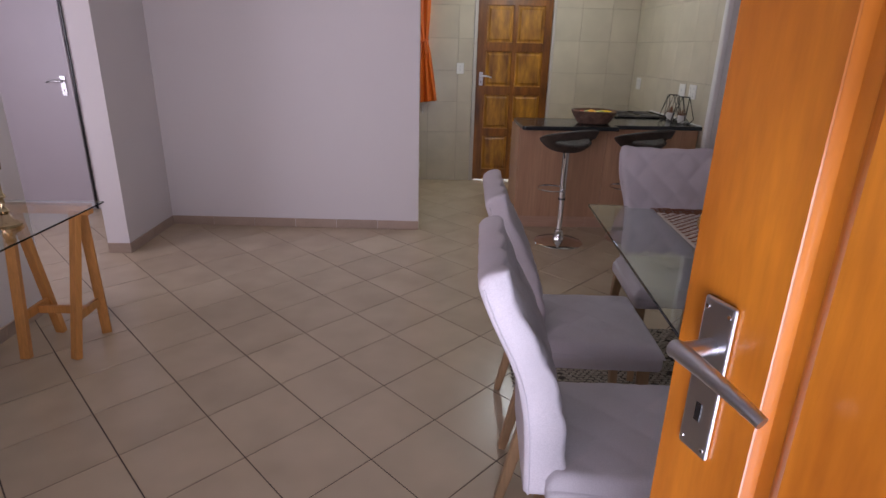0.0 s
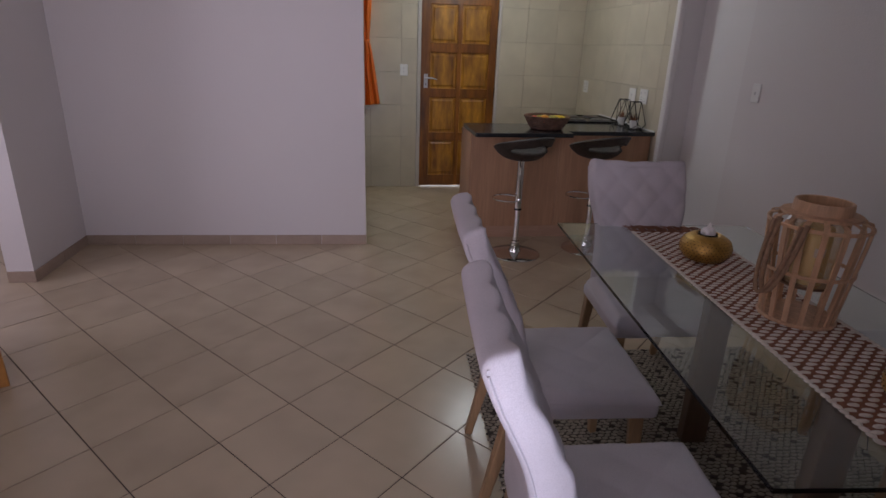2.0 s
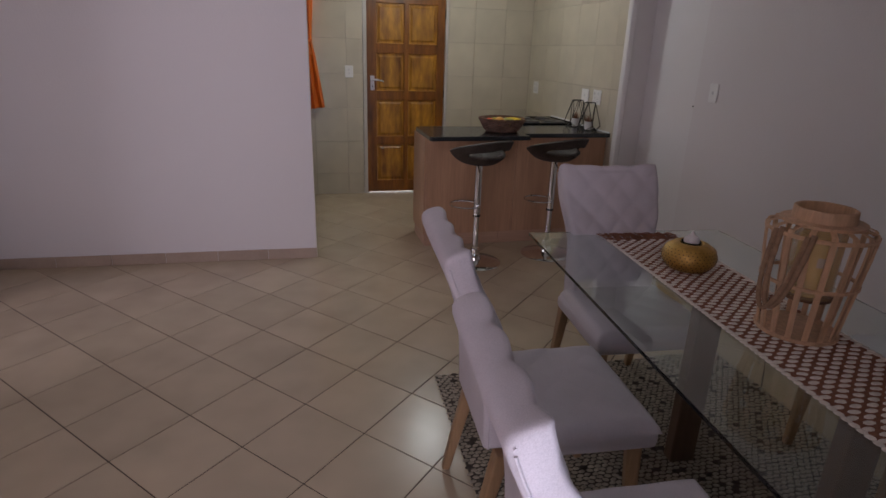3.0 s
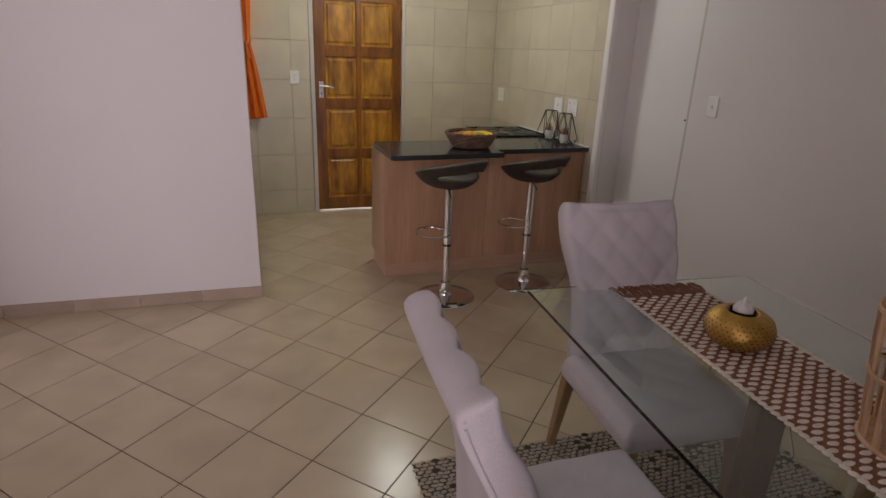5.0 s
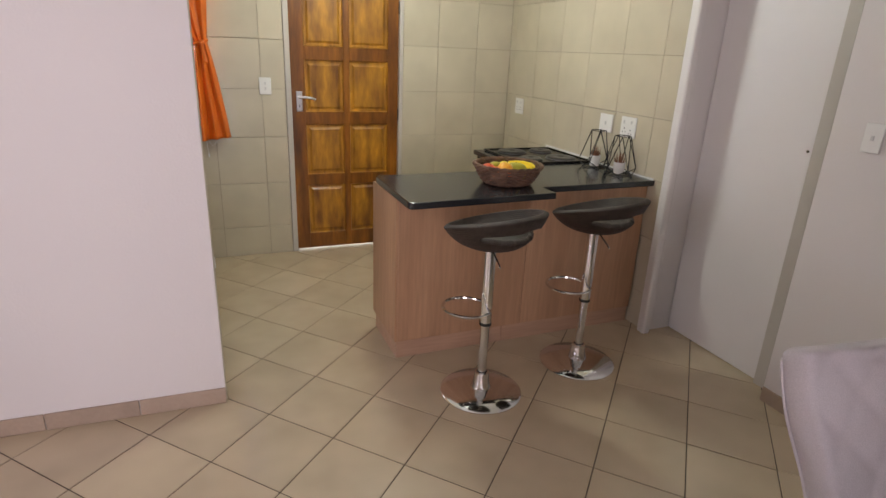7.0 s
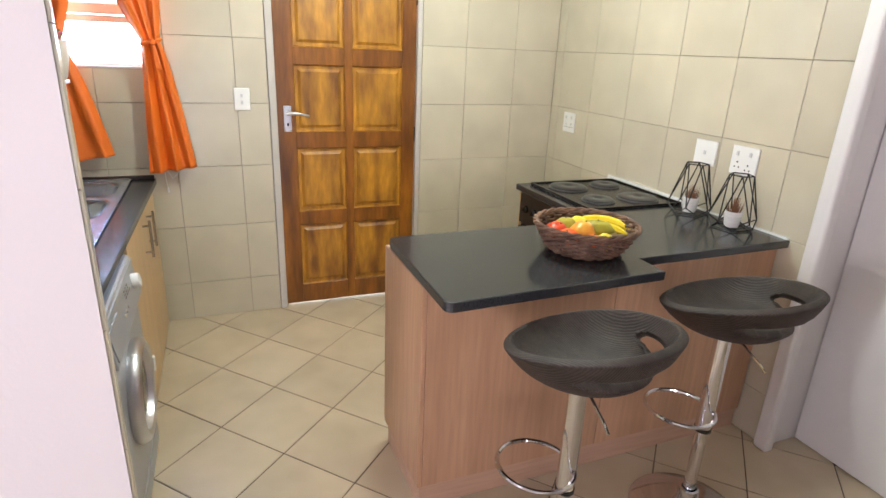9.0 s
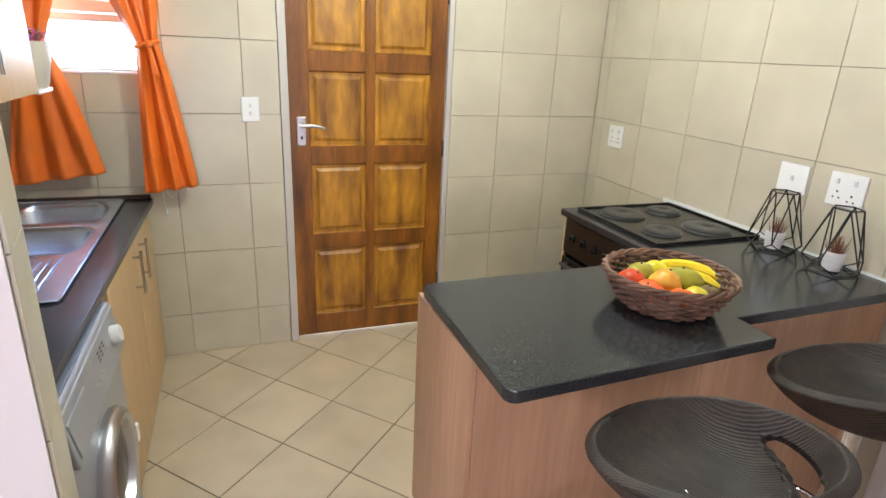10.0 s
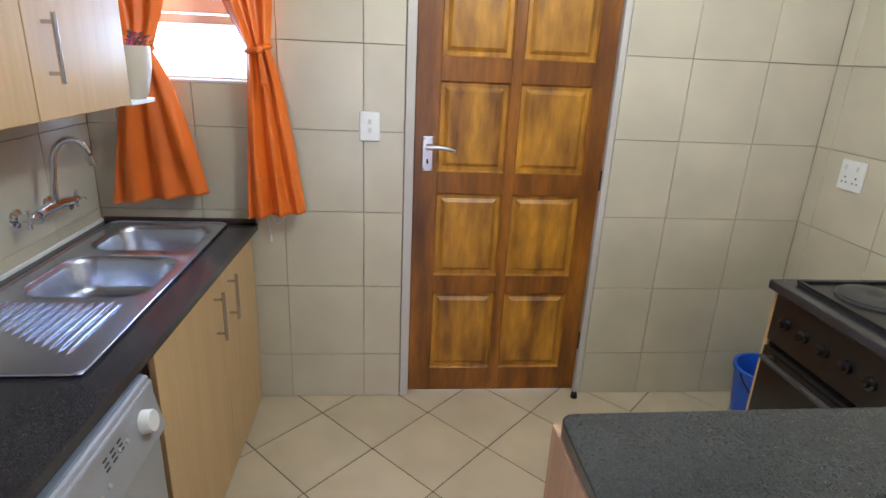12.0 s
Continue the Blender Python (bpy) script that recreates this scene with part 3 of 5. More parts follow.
BX, BY, BZ = 2.072, 6.80, 0.9056
basket = thing("fruit_basket", pose(BX, BY, BZ), "round brown wicker basket heaped with fruit on granite", "basket")
part("bottom", bm_lathe([(0.0, 0.003), (0.108, 0.003), (0.115, 0.007), (0.108, 0.011), (0.0, 0.011)], 36, caps=False), WICKER, basket)
part("weave", join(*[bm_tube(ring_pts(0.118 + 0.056 * (k / 9.4) ** 0.75, 0.009 + k * 0.0092, 108, 0.0068, math.pi * (k % 2), 18), 0.0055, 6, closed=True) for k in range(10)]), WICKER, basket)
part("rim", join(*[bm_tube([((0.178 + 0.006 * math.cos(9 * a + ph)) * math.cos(a), (0.178 + 0.006 * math.cos(9 * a + ph)) * math.sin(a), 0.1 + 0.006 * math.sin(9 * a + ph)) for a in [2 * math.pi * i / 120 for i in range(120)]], 0.0055, 6, closed=True) for ph in (0, 2.1, 4.2)]), WICKER, basket)
part("ribs", join(*[bm_tube([((0.114 + 0.058 * (h / 0.1) ** 0.75) * math.cos(a), (0.114 + 0.058 * (h / 0.1) ** 0.75) * math.sin(a), h) for h in (0.006, 0.03, 0.055, 0.08, 0.1)], 0.0045, 6) for a in [2 * math.pi * i / 18 for i in range(18)]]), WICKER, basket)


def fruit(name, kind, x, y, z, r, squash=(1, 1, 1), turn=(0, 0, 0), label="", tip=0.0):
    mat = material(kind + "_skin", FRUIT[kind], 0.32, vary=0.22, scale=14, grain=0.06, grain_scale=90, bump=0.08, bump_scale=200)
    prof = [(r * math.sin(t) * (1 - 0.05 * math.cos(6 * t)), -r * math.cos(t) * (1 + (tip if math.cos(t) < -0.95 else 0)) - (0.0 if 0.15 < t < 3.0 else 0.06 * r * (-math.cos(t)))) for t in [math.pi * i / 16 for i in range(17)]]
    ob = thing(name, pose(x, y, z, *turn), label, "fruit")
    part("skin", bm_lathe(prof, 22, Matrix.Diagonal((*squash, 1)), caps=False), mat, ob)
    part("stalk", bm_lathe([(0.003, r * squash[2] * 0.90), (0.0022, r * squash[2] * 1.07)], 7), material("stalk", (0.12, 0.10, 0.03), 0.7), ob)
    return ob


def on_plate(dx, dy):
    return BX + dx * 0.9, BY + dy * 0.9


for name, kind, dx, dy, dz, r, sq, turn, label in (
        ("orange", "tomato", -0.105, 0.045, 0.085, 0.042, (1, 1, 0.95), (20, 10, 0), "red-orange fruit at the basket's edge"),
        ("orange", "orange", -0.100, -0.035, 0.080, 0.043, (1, 1, 0.9), (10, -20, 0), "shiny orange fruit near the basket rim"),
        ("orange", "orange", -0.035, -0.105, 0.075, 0.042, (1.05, 1, 0.9), (-10, 10, 0), "glossy orange fruit at the basket front"),
        ("apple", "apple", -0.028, -0.020, 0.098, 0.044, (1, 1, 0.95), (0, 15, 0), "yellow-red apple in the middle of the basket"),
        ("mango", "mango", -0.040, 0.085, 0.088, 0.040, (1.35, 1, 0.95), (0, 0, 20), "green mango at the back of the basket"),
        ("lemon", "lemon", 0.030, 0.100, 0.092, 0.031, (1, 1, 1.25), (80, 0, 40), "small yellow lemon behind the apple"),
        ("mango", "mango", 0.055, 0.000, 0.095, 0.041, (1.5, 1, 0.9), (0, 0, -35), "green-gold mango beside the bananas"),
        ("lemon", "lemon", 0.028, -0.092, 0.078, 0.031, (1, 1, 1.2), (85, 0, 70), "small yellow lemon at the basket front"),
        ("kiwi", "kiwi", 0.085, -0.090, 0.074, 0.036, (1.2, 1, 0.9), (0, 0, 10), "brown fuzzy kiwi near the rim")):
    fx, fy = on_plate(dx, dy)
    fruit(name, kind, fx, fy, BZ + dz - 0.024, r, sq, turn, label)
BANANA = material("banana_skin", (0.85, 0.62, 0.02), 0.4, vary=0.1, scale=8, grain=0.1, grain_scale=40)
bananas = thing("banana_bunch", pose(BX + 0.088, BY + 0.032, BZ + 0.074, 0, 0, -40), "two ripe yellow bananas lying in the basket", "fruit")
for oy, oz in ((0.0, 0.006), (-0.042, -0.006)):
    pts = [(-0.105 + 0.21 * i / 14, oy + 0.045 * (1 - ((i - 7) / 7) ** 2), oz + 0.014 * (1 - ((i - 7) / 7) ** 2) - 0.008) for i in range(15)]
    bm = bm_tube(pts, 0.017, 8)
    for v in bm.verts:
        k = abs(v.co.x) / 0.105
        if k > 0.6:
            i = min(range(15), key=lambda q: abs(pts[q][0] - v.co.x))
            c = Vector(pts[i])
            v.co = c + (v.co - c) * max(0.25, 1 - (k - 0.6) * 1.9)
    part("banana", bm, BANANA, bananas)
part("stem", bm_tube([(-0.10, 0.0, 0.0), (-0.125, -0.018, 0.004)], 0.006, 7), material("banana_stem", (0.20, 0.16, 0.03), 0.6), bananas)


# wire lanterns with little pots
WIRE = material("black_wire", (0.012, 0.012, 0.013), 0.4, 0.3, vary=0.2)
TWIG = material("dry_brown_plant", (0.20, 0.085, 0.045), 0.85, vary=0.4, scale=30)
POT_WHITE = material("white_pot", (0.72, 0.71, 0.70), 0.4, vary=0.05)


def wire_lantern(m):
    w = thing("wire_lantern", m, "black wire geometric lantern with a small potted plant", "lantern", "wire lanterns on the granite")
    n = 5
    low = [Vector((0.082 * math.cos(2 * math.pi * i / n), 0.082 * math.sin(2 * math.pi * i / n), 0.004)) for i in range(n)]
    mid = [Vector((0.098 * math.cos(2 * math.pi * (i + 0.5) / n), 0.098 * math.sin(2 * math.pi * (i + 0.5) / n), 0.04)) for i in range(n)]
    top = [Vector((0.048 * math.cos(2 * math.pi * i / n), 0.048 * math.sin(2 * math.pi * i / n), 0.225)) for i in range(n)]
    bars = []
    for i in range(n):
        k = (i + 1) % n
        bars += [(low[i], low[k]), (top[i], top[k]), (low[i], mid[i]), (mid[i], low[k]), (mid[i], top[i]), (mid[i], top[k])]
    for a, b in bars:
        part("wire", bm_tube([a, b], 0.0026, 6), WIRE, w)
    pot = part("pot", bm_lathe([(0.0, 0.006), (0.028, 0.006), (0.034, 0.066), (0.034, 0.072), (0.029, 0.072), (0.028, 0.060), (0.0, 0.060)], 24, caps=False), POT_WHITE, w, "white ribbed pot")
    for k in range(4):
        part("band", bm_lathe([(0.0296 + k * 0.0014, 0.018 + k * 0.013), (0.0322 + k * 0.0014, 0.0215 + k * 0.013), (0.0310 + k * 0.0014, 0.025 + k * 0.013)], 24, caps=False), POT_WHITE, pot)
    sprigs = []
    for _ in range(70):
        a, r = random.uniform(0, 6.28), random.uniform(0.0, 0.026)
        tip = Vector((r * 1.7 * math.cos(a), r * 1.7 * math.sin(a), random.uniform(0.095, 0.130)))
        sprigs.append(bm_tube([(r * math.cos(a), r * math.sin(a), 0.058), tip], 0.0017, 4, r_end=0.0005))
    part("plant", join(*sprigs), TWIG, w, "dry reddish-brown tuft")
    return w


wl = wire_lantern(pose(2.868, 6.885, 0.905, 0, 0, 10))
copy_thing(wl, pose(2.868, 7.125, 0.905, 0, 0, 36))

# blue bucket behind the stove
BLUE = material("blue_plastic", (0.02, 0.10, 0.55), 0.35, vary=0.08)
bucket = thing("bucket", pose(2.815, 8.31, 0.0), "blue plastic bucket with a dark handle on the floor", "bucket")
part("body", bm_lathe([(0.0, 0.0), (0.105, 0.0), (0.13, 0.255), (0.138, 0.26), (0.138, 0.278), (0.126, 0.278), (0.103, 0.012), (0.0, 0.012)], 32, caps=False), BLUE, bucket)
part("handle", bm_tube([(-0.14 * math.cos(a), -0.02 - 0.15 * math.sin(a), 0.265 - 0.13 * math.sin(a)) for a in [math.pi * i / 16 for i in range(17)]], 0.004, 6), BLACK_ENAMEL, bucket)


# sink side: cabinet, washing machine, worktop, sink, tap
CT = 0.852
units = thing("sink_cabinet", pose(0, 0, 0), "beech laminate sink cabinet with two doors", "cabinet")
part("carcass", bm_box((LEFT_K + 0.02, 7.53, 0.10), (0.506, 8.54, CT - 0.16)), BEECH, units)
part("plinth", bm_box((LEFT_K + 0.02, 7.54, 0.0), (0.50, 8.54, 0.098)), BEECH, units)
part("end_panel", bm_box((LEFT_K + 0.02, 7.500, 0.0), (0.506, 7.516, CT - 0.030)), material("dark_end_panel", (0.10, 0.05, 0.03), 0.5, vary=0.2, scale=4), units, "dark brown end panel")
for y0, y1, hy in ((7.500, 8.067, 7.985), (8.071, 8.536, 8.150)):
    dd = part("door", bm_box((0.508, y0, 0.012), (0.526, y1, CT - 0.030), 0.0015, 1), BEECH, units)
    part("handle", join(bm_tube([(0.557, hy, 0.60), (0.557, hy, 0.775)], 0.006, 10), bm_tube([(0.525, hy, 0.625), (0.557, hy, 0.625)], 0.005, 8), bm_tube([(0.525, hy, 0.75), (0.557, hy, 0.75)], 0.005, 8)), BRUSHED, dd, "brushed steel bar handle")


def basin(x0, x1, y0, y1, depth, corner):
    """A pressed bowl with rounded corners, open above."""
    def loop(inset, z, n=8):
        out = []
        r = max(0.02, corner - inset * 0.3)
        for cx, cy, a0 in ((x1 - inset - r, y1 - inset - r, 0), (x0 + inset + r, y1 - inset - r, 90), (x0 + inset + r, y0 + inset + r, 180), (x1 - inset - r, y0 + inset + r, 270)):
            for k in range(n + 1):
                a = radians(a0 + 90 * k / n)
                out.append((cx + r * math.cos(a), cy + r * math.sin(a), z))
        return out
    bm = bmesh.new()
    rings = [[bm.verts.new(p) for p in loop(i, z)] for i, z in ((-0.012, 0.0), (-0.006, -0.001), (0.0, -0.006), (0.006, -0.02), (0.014, -depth + 0.03), (0.022, -depth + 0.01), (0.045, -depth))]
    for a, b in zip(rings, rings[1:]):
        for k in range(len(a)):
            bm.faces.new((a[k], a[(k + 1) % len(a)], b[(k + 1) % len(a)], b[k]))
    bm.faces.new(rings[-1])
    for f in bm.faces:
        f.smooth = True
    bmesh.ops.recalc_face_normals(bm, faces=bm.faces[:])
    return bm


sink = thing("kitchen_sink", pose(0, 0, CT + 0.006), "stainless steel double sink with a ribbed drainer", "sink")
SX0, SX1, SY0, SY1 = -0.01, 0.438, 7.345, 8.515
B1, B2 = (0.045, 0.395, 8.175, 8.465), (0.045, 0.392, 7.770, 8.105)


def sheet_with_holes(x0, x1, y0, y1, holes, z0, z1):
    xs = sorted({x0, x1, *[h[0] for h in holes], *[h[1] for h in holes]})
    ys = sorted({y0, y1, *[h[2] for h in holes], *[h[3] for h in holes]})
    bm = bmesh.new()
    grid = {}

    def corner(x, y, z):
        if (x, y, z) not in grid:
            grid[(x, y, z)] = bm.verts.new((x, y, z))
        return grid[(x, y, z)]

    def solid(i, j):
        if not (0 <= i < len(xs) - 1 and 0 <= j < len(ys) - 1):
            return False
        mx, my = (xs[i] + xs[i + 1]) / 2, (ys[j] + ys[j + 1]) / 2
        return not any(h[0] < mx < h[1] and h[2] < my < h[3] for h in holes)
    for i in range(len(xs) - 1):
        for j in range(len(ys) - 1):
            if not solid(i, j):
                continue
            a, b, c, d2 = xs[i], xs[i + 1], ys[j], ys[j + 1]
            ring = [(a, c), (b, c), (b, d2), (a, d2)]
            bm.faces.new([corner(*p, z1) for p in ring])
            bm.faces.new([corner(*p, z0) for p in ring[::-1]])
            for k, (di, dj) in enumerate(((0, -1), (1, 0), (0, 1), (-1, 0))):
                if not solid(i + di, j + dj):
                    p, q = ring[k], ring[(k + 1) % 4]
                    bm.faces.new((corner(*p, z0), corner(*q, z0), corner(*q, z1), corner(*p, z1)))
    return bm


STEEL = material("sink_steel", (0.58, 0.62, 0.74), 0.27, 1.0, vary=0.05, grain=0.12, grain_scale=60, stretch=(14, 1, 1))
def drainer_sheet():
    """A flat sheet with the two rounded bowl openings."""
    bm = bmesh.new()
    loops = [[(SX0, SY0), (SX1, SY0), (SX1, SY1), (SX0, SY1)]]
    for x0, x1, y0, y1 in (B1, B2):
        r, o, pts = 0.08 + 0.0036, 0.012, []
        for cx, cy, a0 in ((x1 + o - r, y1 + o - r, 0), (x0 - o + r, y1 + o - r, 90), (x0 - o + r, y0 - o + r, 180), (x1 + o - r, y0 - o + r, 270)):
            pts += [(cx + r * math.cos(radians(a0 + 90 * k / 8)), cy + r * math.sin(radians(a0 + 90 * k / 8))) for k in range(9)]
        loops.append(pts)
    edges = []
    for pts in loops:
        vs = [bm.verts.new((x, y, -0.0005)) for x, y in pts]
        edges += [bm.edges.new((vs[k], vs[(k + 1) % len(vs)])) for k in range(len(vs))]
    bmesh.ops.triangle_fill(bm, edges=edges, use_beauty=True)
    bmesh.ops.recalc_face_normals(bm, faces=bm.faces[:])
    return bm


part("drainer", drainer_sheet(), STEEL, sink)
part("rolled_edge", bm_tube([(SX0, SY0 + 0.02, 0), (SX0 + 0.02, SY0, 0), (SX1 - 0.02, SY0, 0), (SX1, SY0 + 0.02, 0), (SX1, SY1 - 0.02, 0), (SX1 - 0.02, SY1, 0), (SX0 + 0.02, SY1, 0), (SX0, SY1 - 0.02, 0)], 0.004, 8, closed=True), STEEL, sink)
for b in (B1, B2):
    bowl = part("bowl", basin(*b, 0.13, 0.08), STEEL, sink)
    part("drain", bm_lathe([(0.0, -0.128), (0.028, -0.128), (0.034, -0.127), (0.035, -0.1295)], 20, pose((b[0] + b[1]) / 2, (b[2] + b[3]) / 2, 0), caps=False), CHROME, bowl)
for k in range(13):
    x, y = 0.055 + k * 0.0255, 7.735 - 0.012 * math.sin(k / 12 * math.pi)
    run = 0.11 + 0.016 * k
    part("rib", bm_tube([(x, y, -0.004), (x, y - 0.02, 0.0008), (x, y - run + 0.02, 0.0008), (x, y - run, -0.004)], 0.0036, 8), STEEL, sink)
slab = sheet_with_holes(LEFT_K + 0.002, 0.547, 6.775, 8.546, [(B[0] - 0.013, B[1] + 0.013, B[2] - 0.013, B[3] + 0.013) for B in (B1, B2)], CT - 0.029, CT - 0.001)
for v in slab.verts:
    if v.co.x > 0.54:
        v.co.x = 0.515 + (v.co.y - 6.775) * 0.0209
top = part("sink_worktop", slab, SINK_TOP)
tagged(top, "dark speckled laminate worktop around the steel sink", "worktop")
tagged(part("wall_seal_strip", join(bm_bar((LEFT_K + 0.005, 6.78, CT + 0.004), (LEFT_K + 0.005, 8.545, CT + 0.004), 0.011)), WHITE_PLASTIC), "white sealing strip behind the sink worktop", "seal strip")
tagged(part("worktop_upstand", bm_box((LEFT_K + 0.012, 8.534, CT - 0.0005), (0.545, 8.549, CT + 0.018), 0.003), material("dark_brown_upstand", (0.045, 0.026, 0.022), 0.4, vary=0.3, scale=20)), "dark brown upstand strip under the kitchen window", "upstand")

tap = thing("mixer_tap", pose(LEFT_K, 8.12, 1.006), "chrome wall-mounted mixer tap with a curved spout", "tap")
for dy in (-0.09, 0.09):
    inlet = part("inlet", join(bm_lathe([(0.032, 0.0), (0.030, 0.006), (0.014, 0.014), (0.012, 0.05)], 24, pose(0, dy, 0, 0, 90, 0)), bm_lathe([(0.018, 0), (0.018, 0.03)], 20, pose(0.045, dy, 0, 0, 90, 0))), CHROME, tap)
    knob = part("handle", bm_lathe([(0.012, 0.0), (0.014, 0.02), (0.010, 0.035)], 16, pose(0.07, dy + (0.02 if dy > 0 else -0.02), 0.012, -90 if dy > 0 else 90, 0, 0)), CHROME, tap)
    for a in (0, 90):
        part("cross_bar", bm_tube([(0.07 - 0.03 * math.cos(radians(a)), dy * 1.55, 0.012 - 0.03 * math.sin(radians(a))), (0.07 + 0.03 * math.cos(radians(a)), dy * 1.55, 0.012 + 0.03 * math.sin(radians(a)))], 0.006, 8), CHROME, knob)
part("body", bm_tube([(0.07, -0.095, 0.012), (0.07, -0.04, 0.02), (0.07, 0.04, 0.02), (0.07, 0.095, 0.012)], 0.017, 14), CHROME, tap)
part("spout", bm_tube([(0.075, 0.0, 0.03), (0.08, 0.0, 0.10), (0.085, 0.005, 0.15)] + [(0.085 + 0.075 * (1 - math.cos(a)) * 0.62, 0.005 + 0.075 * (1 - math.cos(a)) * 0.40, 0.15 + 0.085 * math.sin(a)) for a in [math.pi * i / 14 for i in range(1, 13)]], 0.011, 12), CHROME, tap)
part("nozzle", bm_lathe([(0.013, -0.02), (0.0135, 0.012)], 16, pose(0.1755, 0.062, 0.168, 12, -15, 0)), CHROME, tap)

# washing machine under the worktop
wm = thing("washing_machine", pose(0.553, 6.825, 0), "silver front-loading washing machine under the dark worktop", "washing machine")
part("body", bm_box((-0.555, 0.0, 0.012), (-0.004, 0.60, 0.80), 0.006), SILVER, wm)
part("top_lid", bm_box((-0.55, 0.004, 0.801), (-0.02, 0.596, 0.815), 0.004), material("grey_lid", (0.16, 0.18, 0.22), 0.35, vary=0.08), wm, "darker grey lid")
pm = bmesh.new()
pv = [pm.verts.new(p) for p in ((-0.06, 0.002, 0.812), (-0.06, 0.598, 0.812), (-0.012, 0.598, 0.812), (-0.012, 0.002, 0.812), (0.016, 0.598, 0.665), (0.016, 0.002, 0.665), (-0.03, 0.598, 0.665), (-0.03, 0.002, 0.665))]
for ix in ((0, 3, 2, 1), (3, 5, 4, 2), (5, 7, 6, 4), (7, 0, 1, 6), (0, 7, 5, 3), (1, 2, 4, 6)):
    pm.faces.new([pv[k] for k in ix])
bmesh.ops.recalc_face_normals(pm, faces=pm.faces[:])
bmesh.ops.bevel(pm, geom=pm.edges[:], offset=0.006, segments=2, affect="EDGES", profile=0.5)
panel = part("control_panel", pm, SILVER, wm, "slanting silver control panel")
face = Matrix.Translation((0.0025, 0, 0.738)) @ Matrix.Rotation(radians(79), 4, "Y")
part("dial", bm_lathe([(0.028, 0.0), (0.026, 0.02), (0.024, 0.024), (0.0, 0.024)], 28, face @ pose(0.0, 0.515, 0.0), caps=False), WHITE_PLASTIC, panel, "white programme dial")
for k, (dx, dy) in enumerate(((0.02, 0.30), (0.02, 0.335), (0.02, 0.265), (-0.015, 0.40), (-0.01, 0.435))):
    part("button", bm_lathe([(0.006, -0.002), (0.005, 0.004)], 10, face @ pose(dx, dy, 0)), STEEL_FRAME, panel)
for k in range(9):
    part("marking", bm_box((-0.002, -0.008, -0.0006), (0.002, 0.008, 0.0006)), HOB, panel).matrix_local = face @ pose(-0.03 + 0.011 * (k % 3), 0.35 + 0.03 * (k // 3), 0.0012)
part("badge", bm_box((-0.007, -0.03, -0.001), (0.007, 0.03, 0.001)), material("grey_badge", (0.22, 0.10, 0.10), 0.5), panel).matrix_local = face @ pose(0.035, 0.13, 0.001)
part("drawer", bm_box((-0.045, -0.06, -0.002), (0.045, 0.10, 0.003), 0.002), SILVER, panel).matrix_local = face @ pose(0.012, 0.08, 0.001)
ring = part("porthole_door", bm_lathe([(0.128, 0.0), (0.178, 0.0), (0.182, 0.014), (0.174, 0.034), (0.158, 0.042), (0.140, 0.036), (0.132, 0.014)], 56, pose(-0.004, 0.30, 0.42, 0, 90, 0), caps=False), SATIN, wm, "satin silver porthole ring")
part("window", bm_lathe([(0.0, 0.030), (0.06, 0.028), (0.105, 0.022), (0.135, 0.008)], 40, pose(-0.004, 0.30, 0.42, 0, 90, 0), caps=False), material("dark_porthole", (0.012, 0.014, 0.016), 0.06, vary=0.1), ring, "dark glass window")
part("latch", bm_box((0.022, 0.46, 0.39), (0.042, 0.485, 0.45), 0.005), WHITE_PLASTIC, ring)
part("plinth", bm_box((-0.03, 0.01, 0.013), (0.0, 0.59, 0.09), 0.003), SILVER, wm)

# upper cabinet
uc = thing("wall_cabinet", pose(0, 0, 0), "pale beech wall cabinet above the sink", "cabinet")
part("carcass", bm_box((LEFT_K + 0.001, 6.80, 1.362), (0.248, 8.168, 2.06), 0.001, 1), BEECH, uc)
for y0, y1, hy in ((6.80, 7.226, 7.18), (7.230, 7.662, 7.27), (7.666, 8.168, 7.738)):
    dd = part("door", bm_box((0.250, y0, 1.358), (0.267, y1, 2.06), 0.0015, 1), BEECH, uc)
    part("handle", join(bm_tube([(0.297, hy, 1.445), (0.297, hy, 1.61)], 0.006, 10), bm_tube([(0.266, hy, 1.468), (0.297, hy, 1.468)], 0.005, 8), bm_tube([(0.266, hy, 1.588), (0.297, hy, 1.588)], 0.005, 8)), BRUSHED, dd, "brushed steel bar handle")
tagged(part("corner_shelf", bm_box((LEFT_K + 0.002, 8.170, 1.352), (0.268, 8.36, 1.367), 0.002, 1), WHITE_PLASTIC), "small white shelf at the end of the wall cabinet", "shelf")
pot = thing("flower_pot", pose(0.226, 8.285, 1.367), "cream plant pot with purple flowers on the shelf", "plant pot")
part("pot", bm_lathe([(0.0, 0.0), (0.042, 0.0), (0.052, 0.02), (0.068, 0.10), (0.070, 0.172), (0.063, 0.172), (0.059, 0.14), (0.0, 0.14)], 32, caps=False), material("cream_pot", (0.66, 0.60, 0.50), 0.5, vary=0.06), pot)
LEAF = material("leaf", (0.07, 0.13, 0.04), 0.6, vary=0.3, scale=30)
PETAL = material("purple_petal", (0.62, 0.10, 0.46), 0.6, vary=0.3, scale=40)
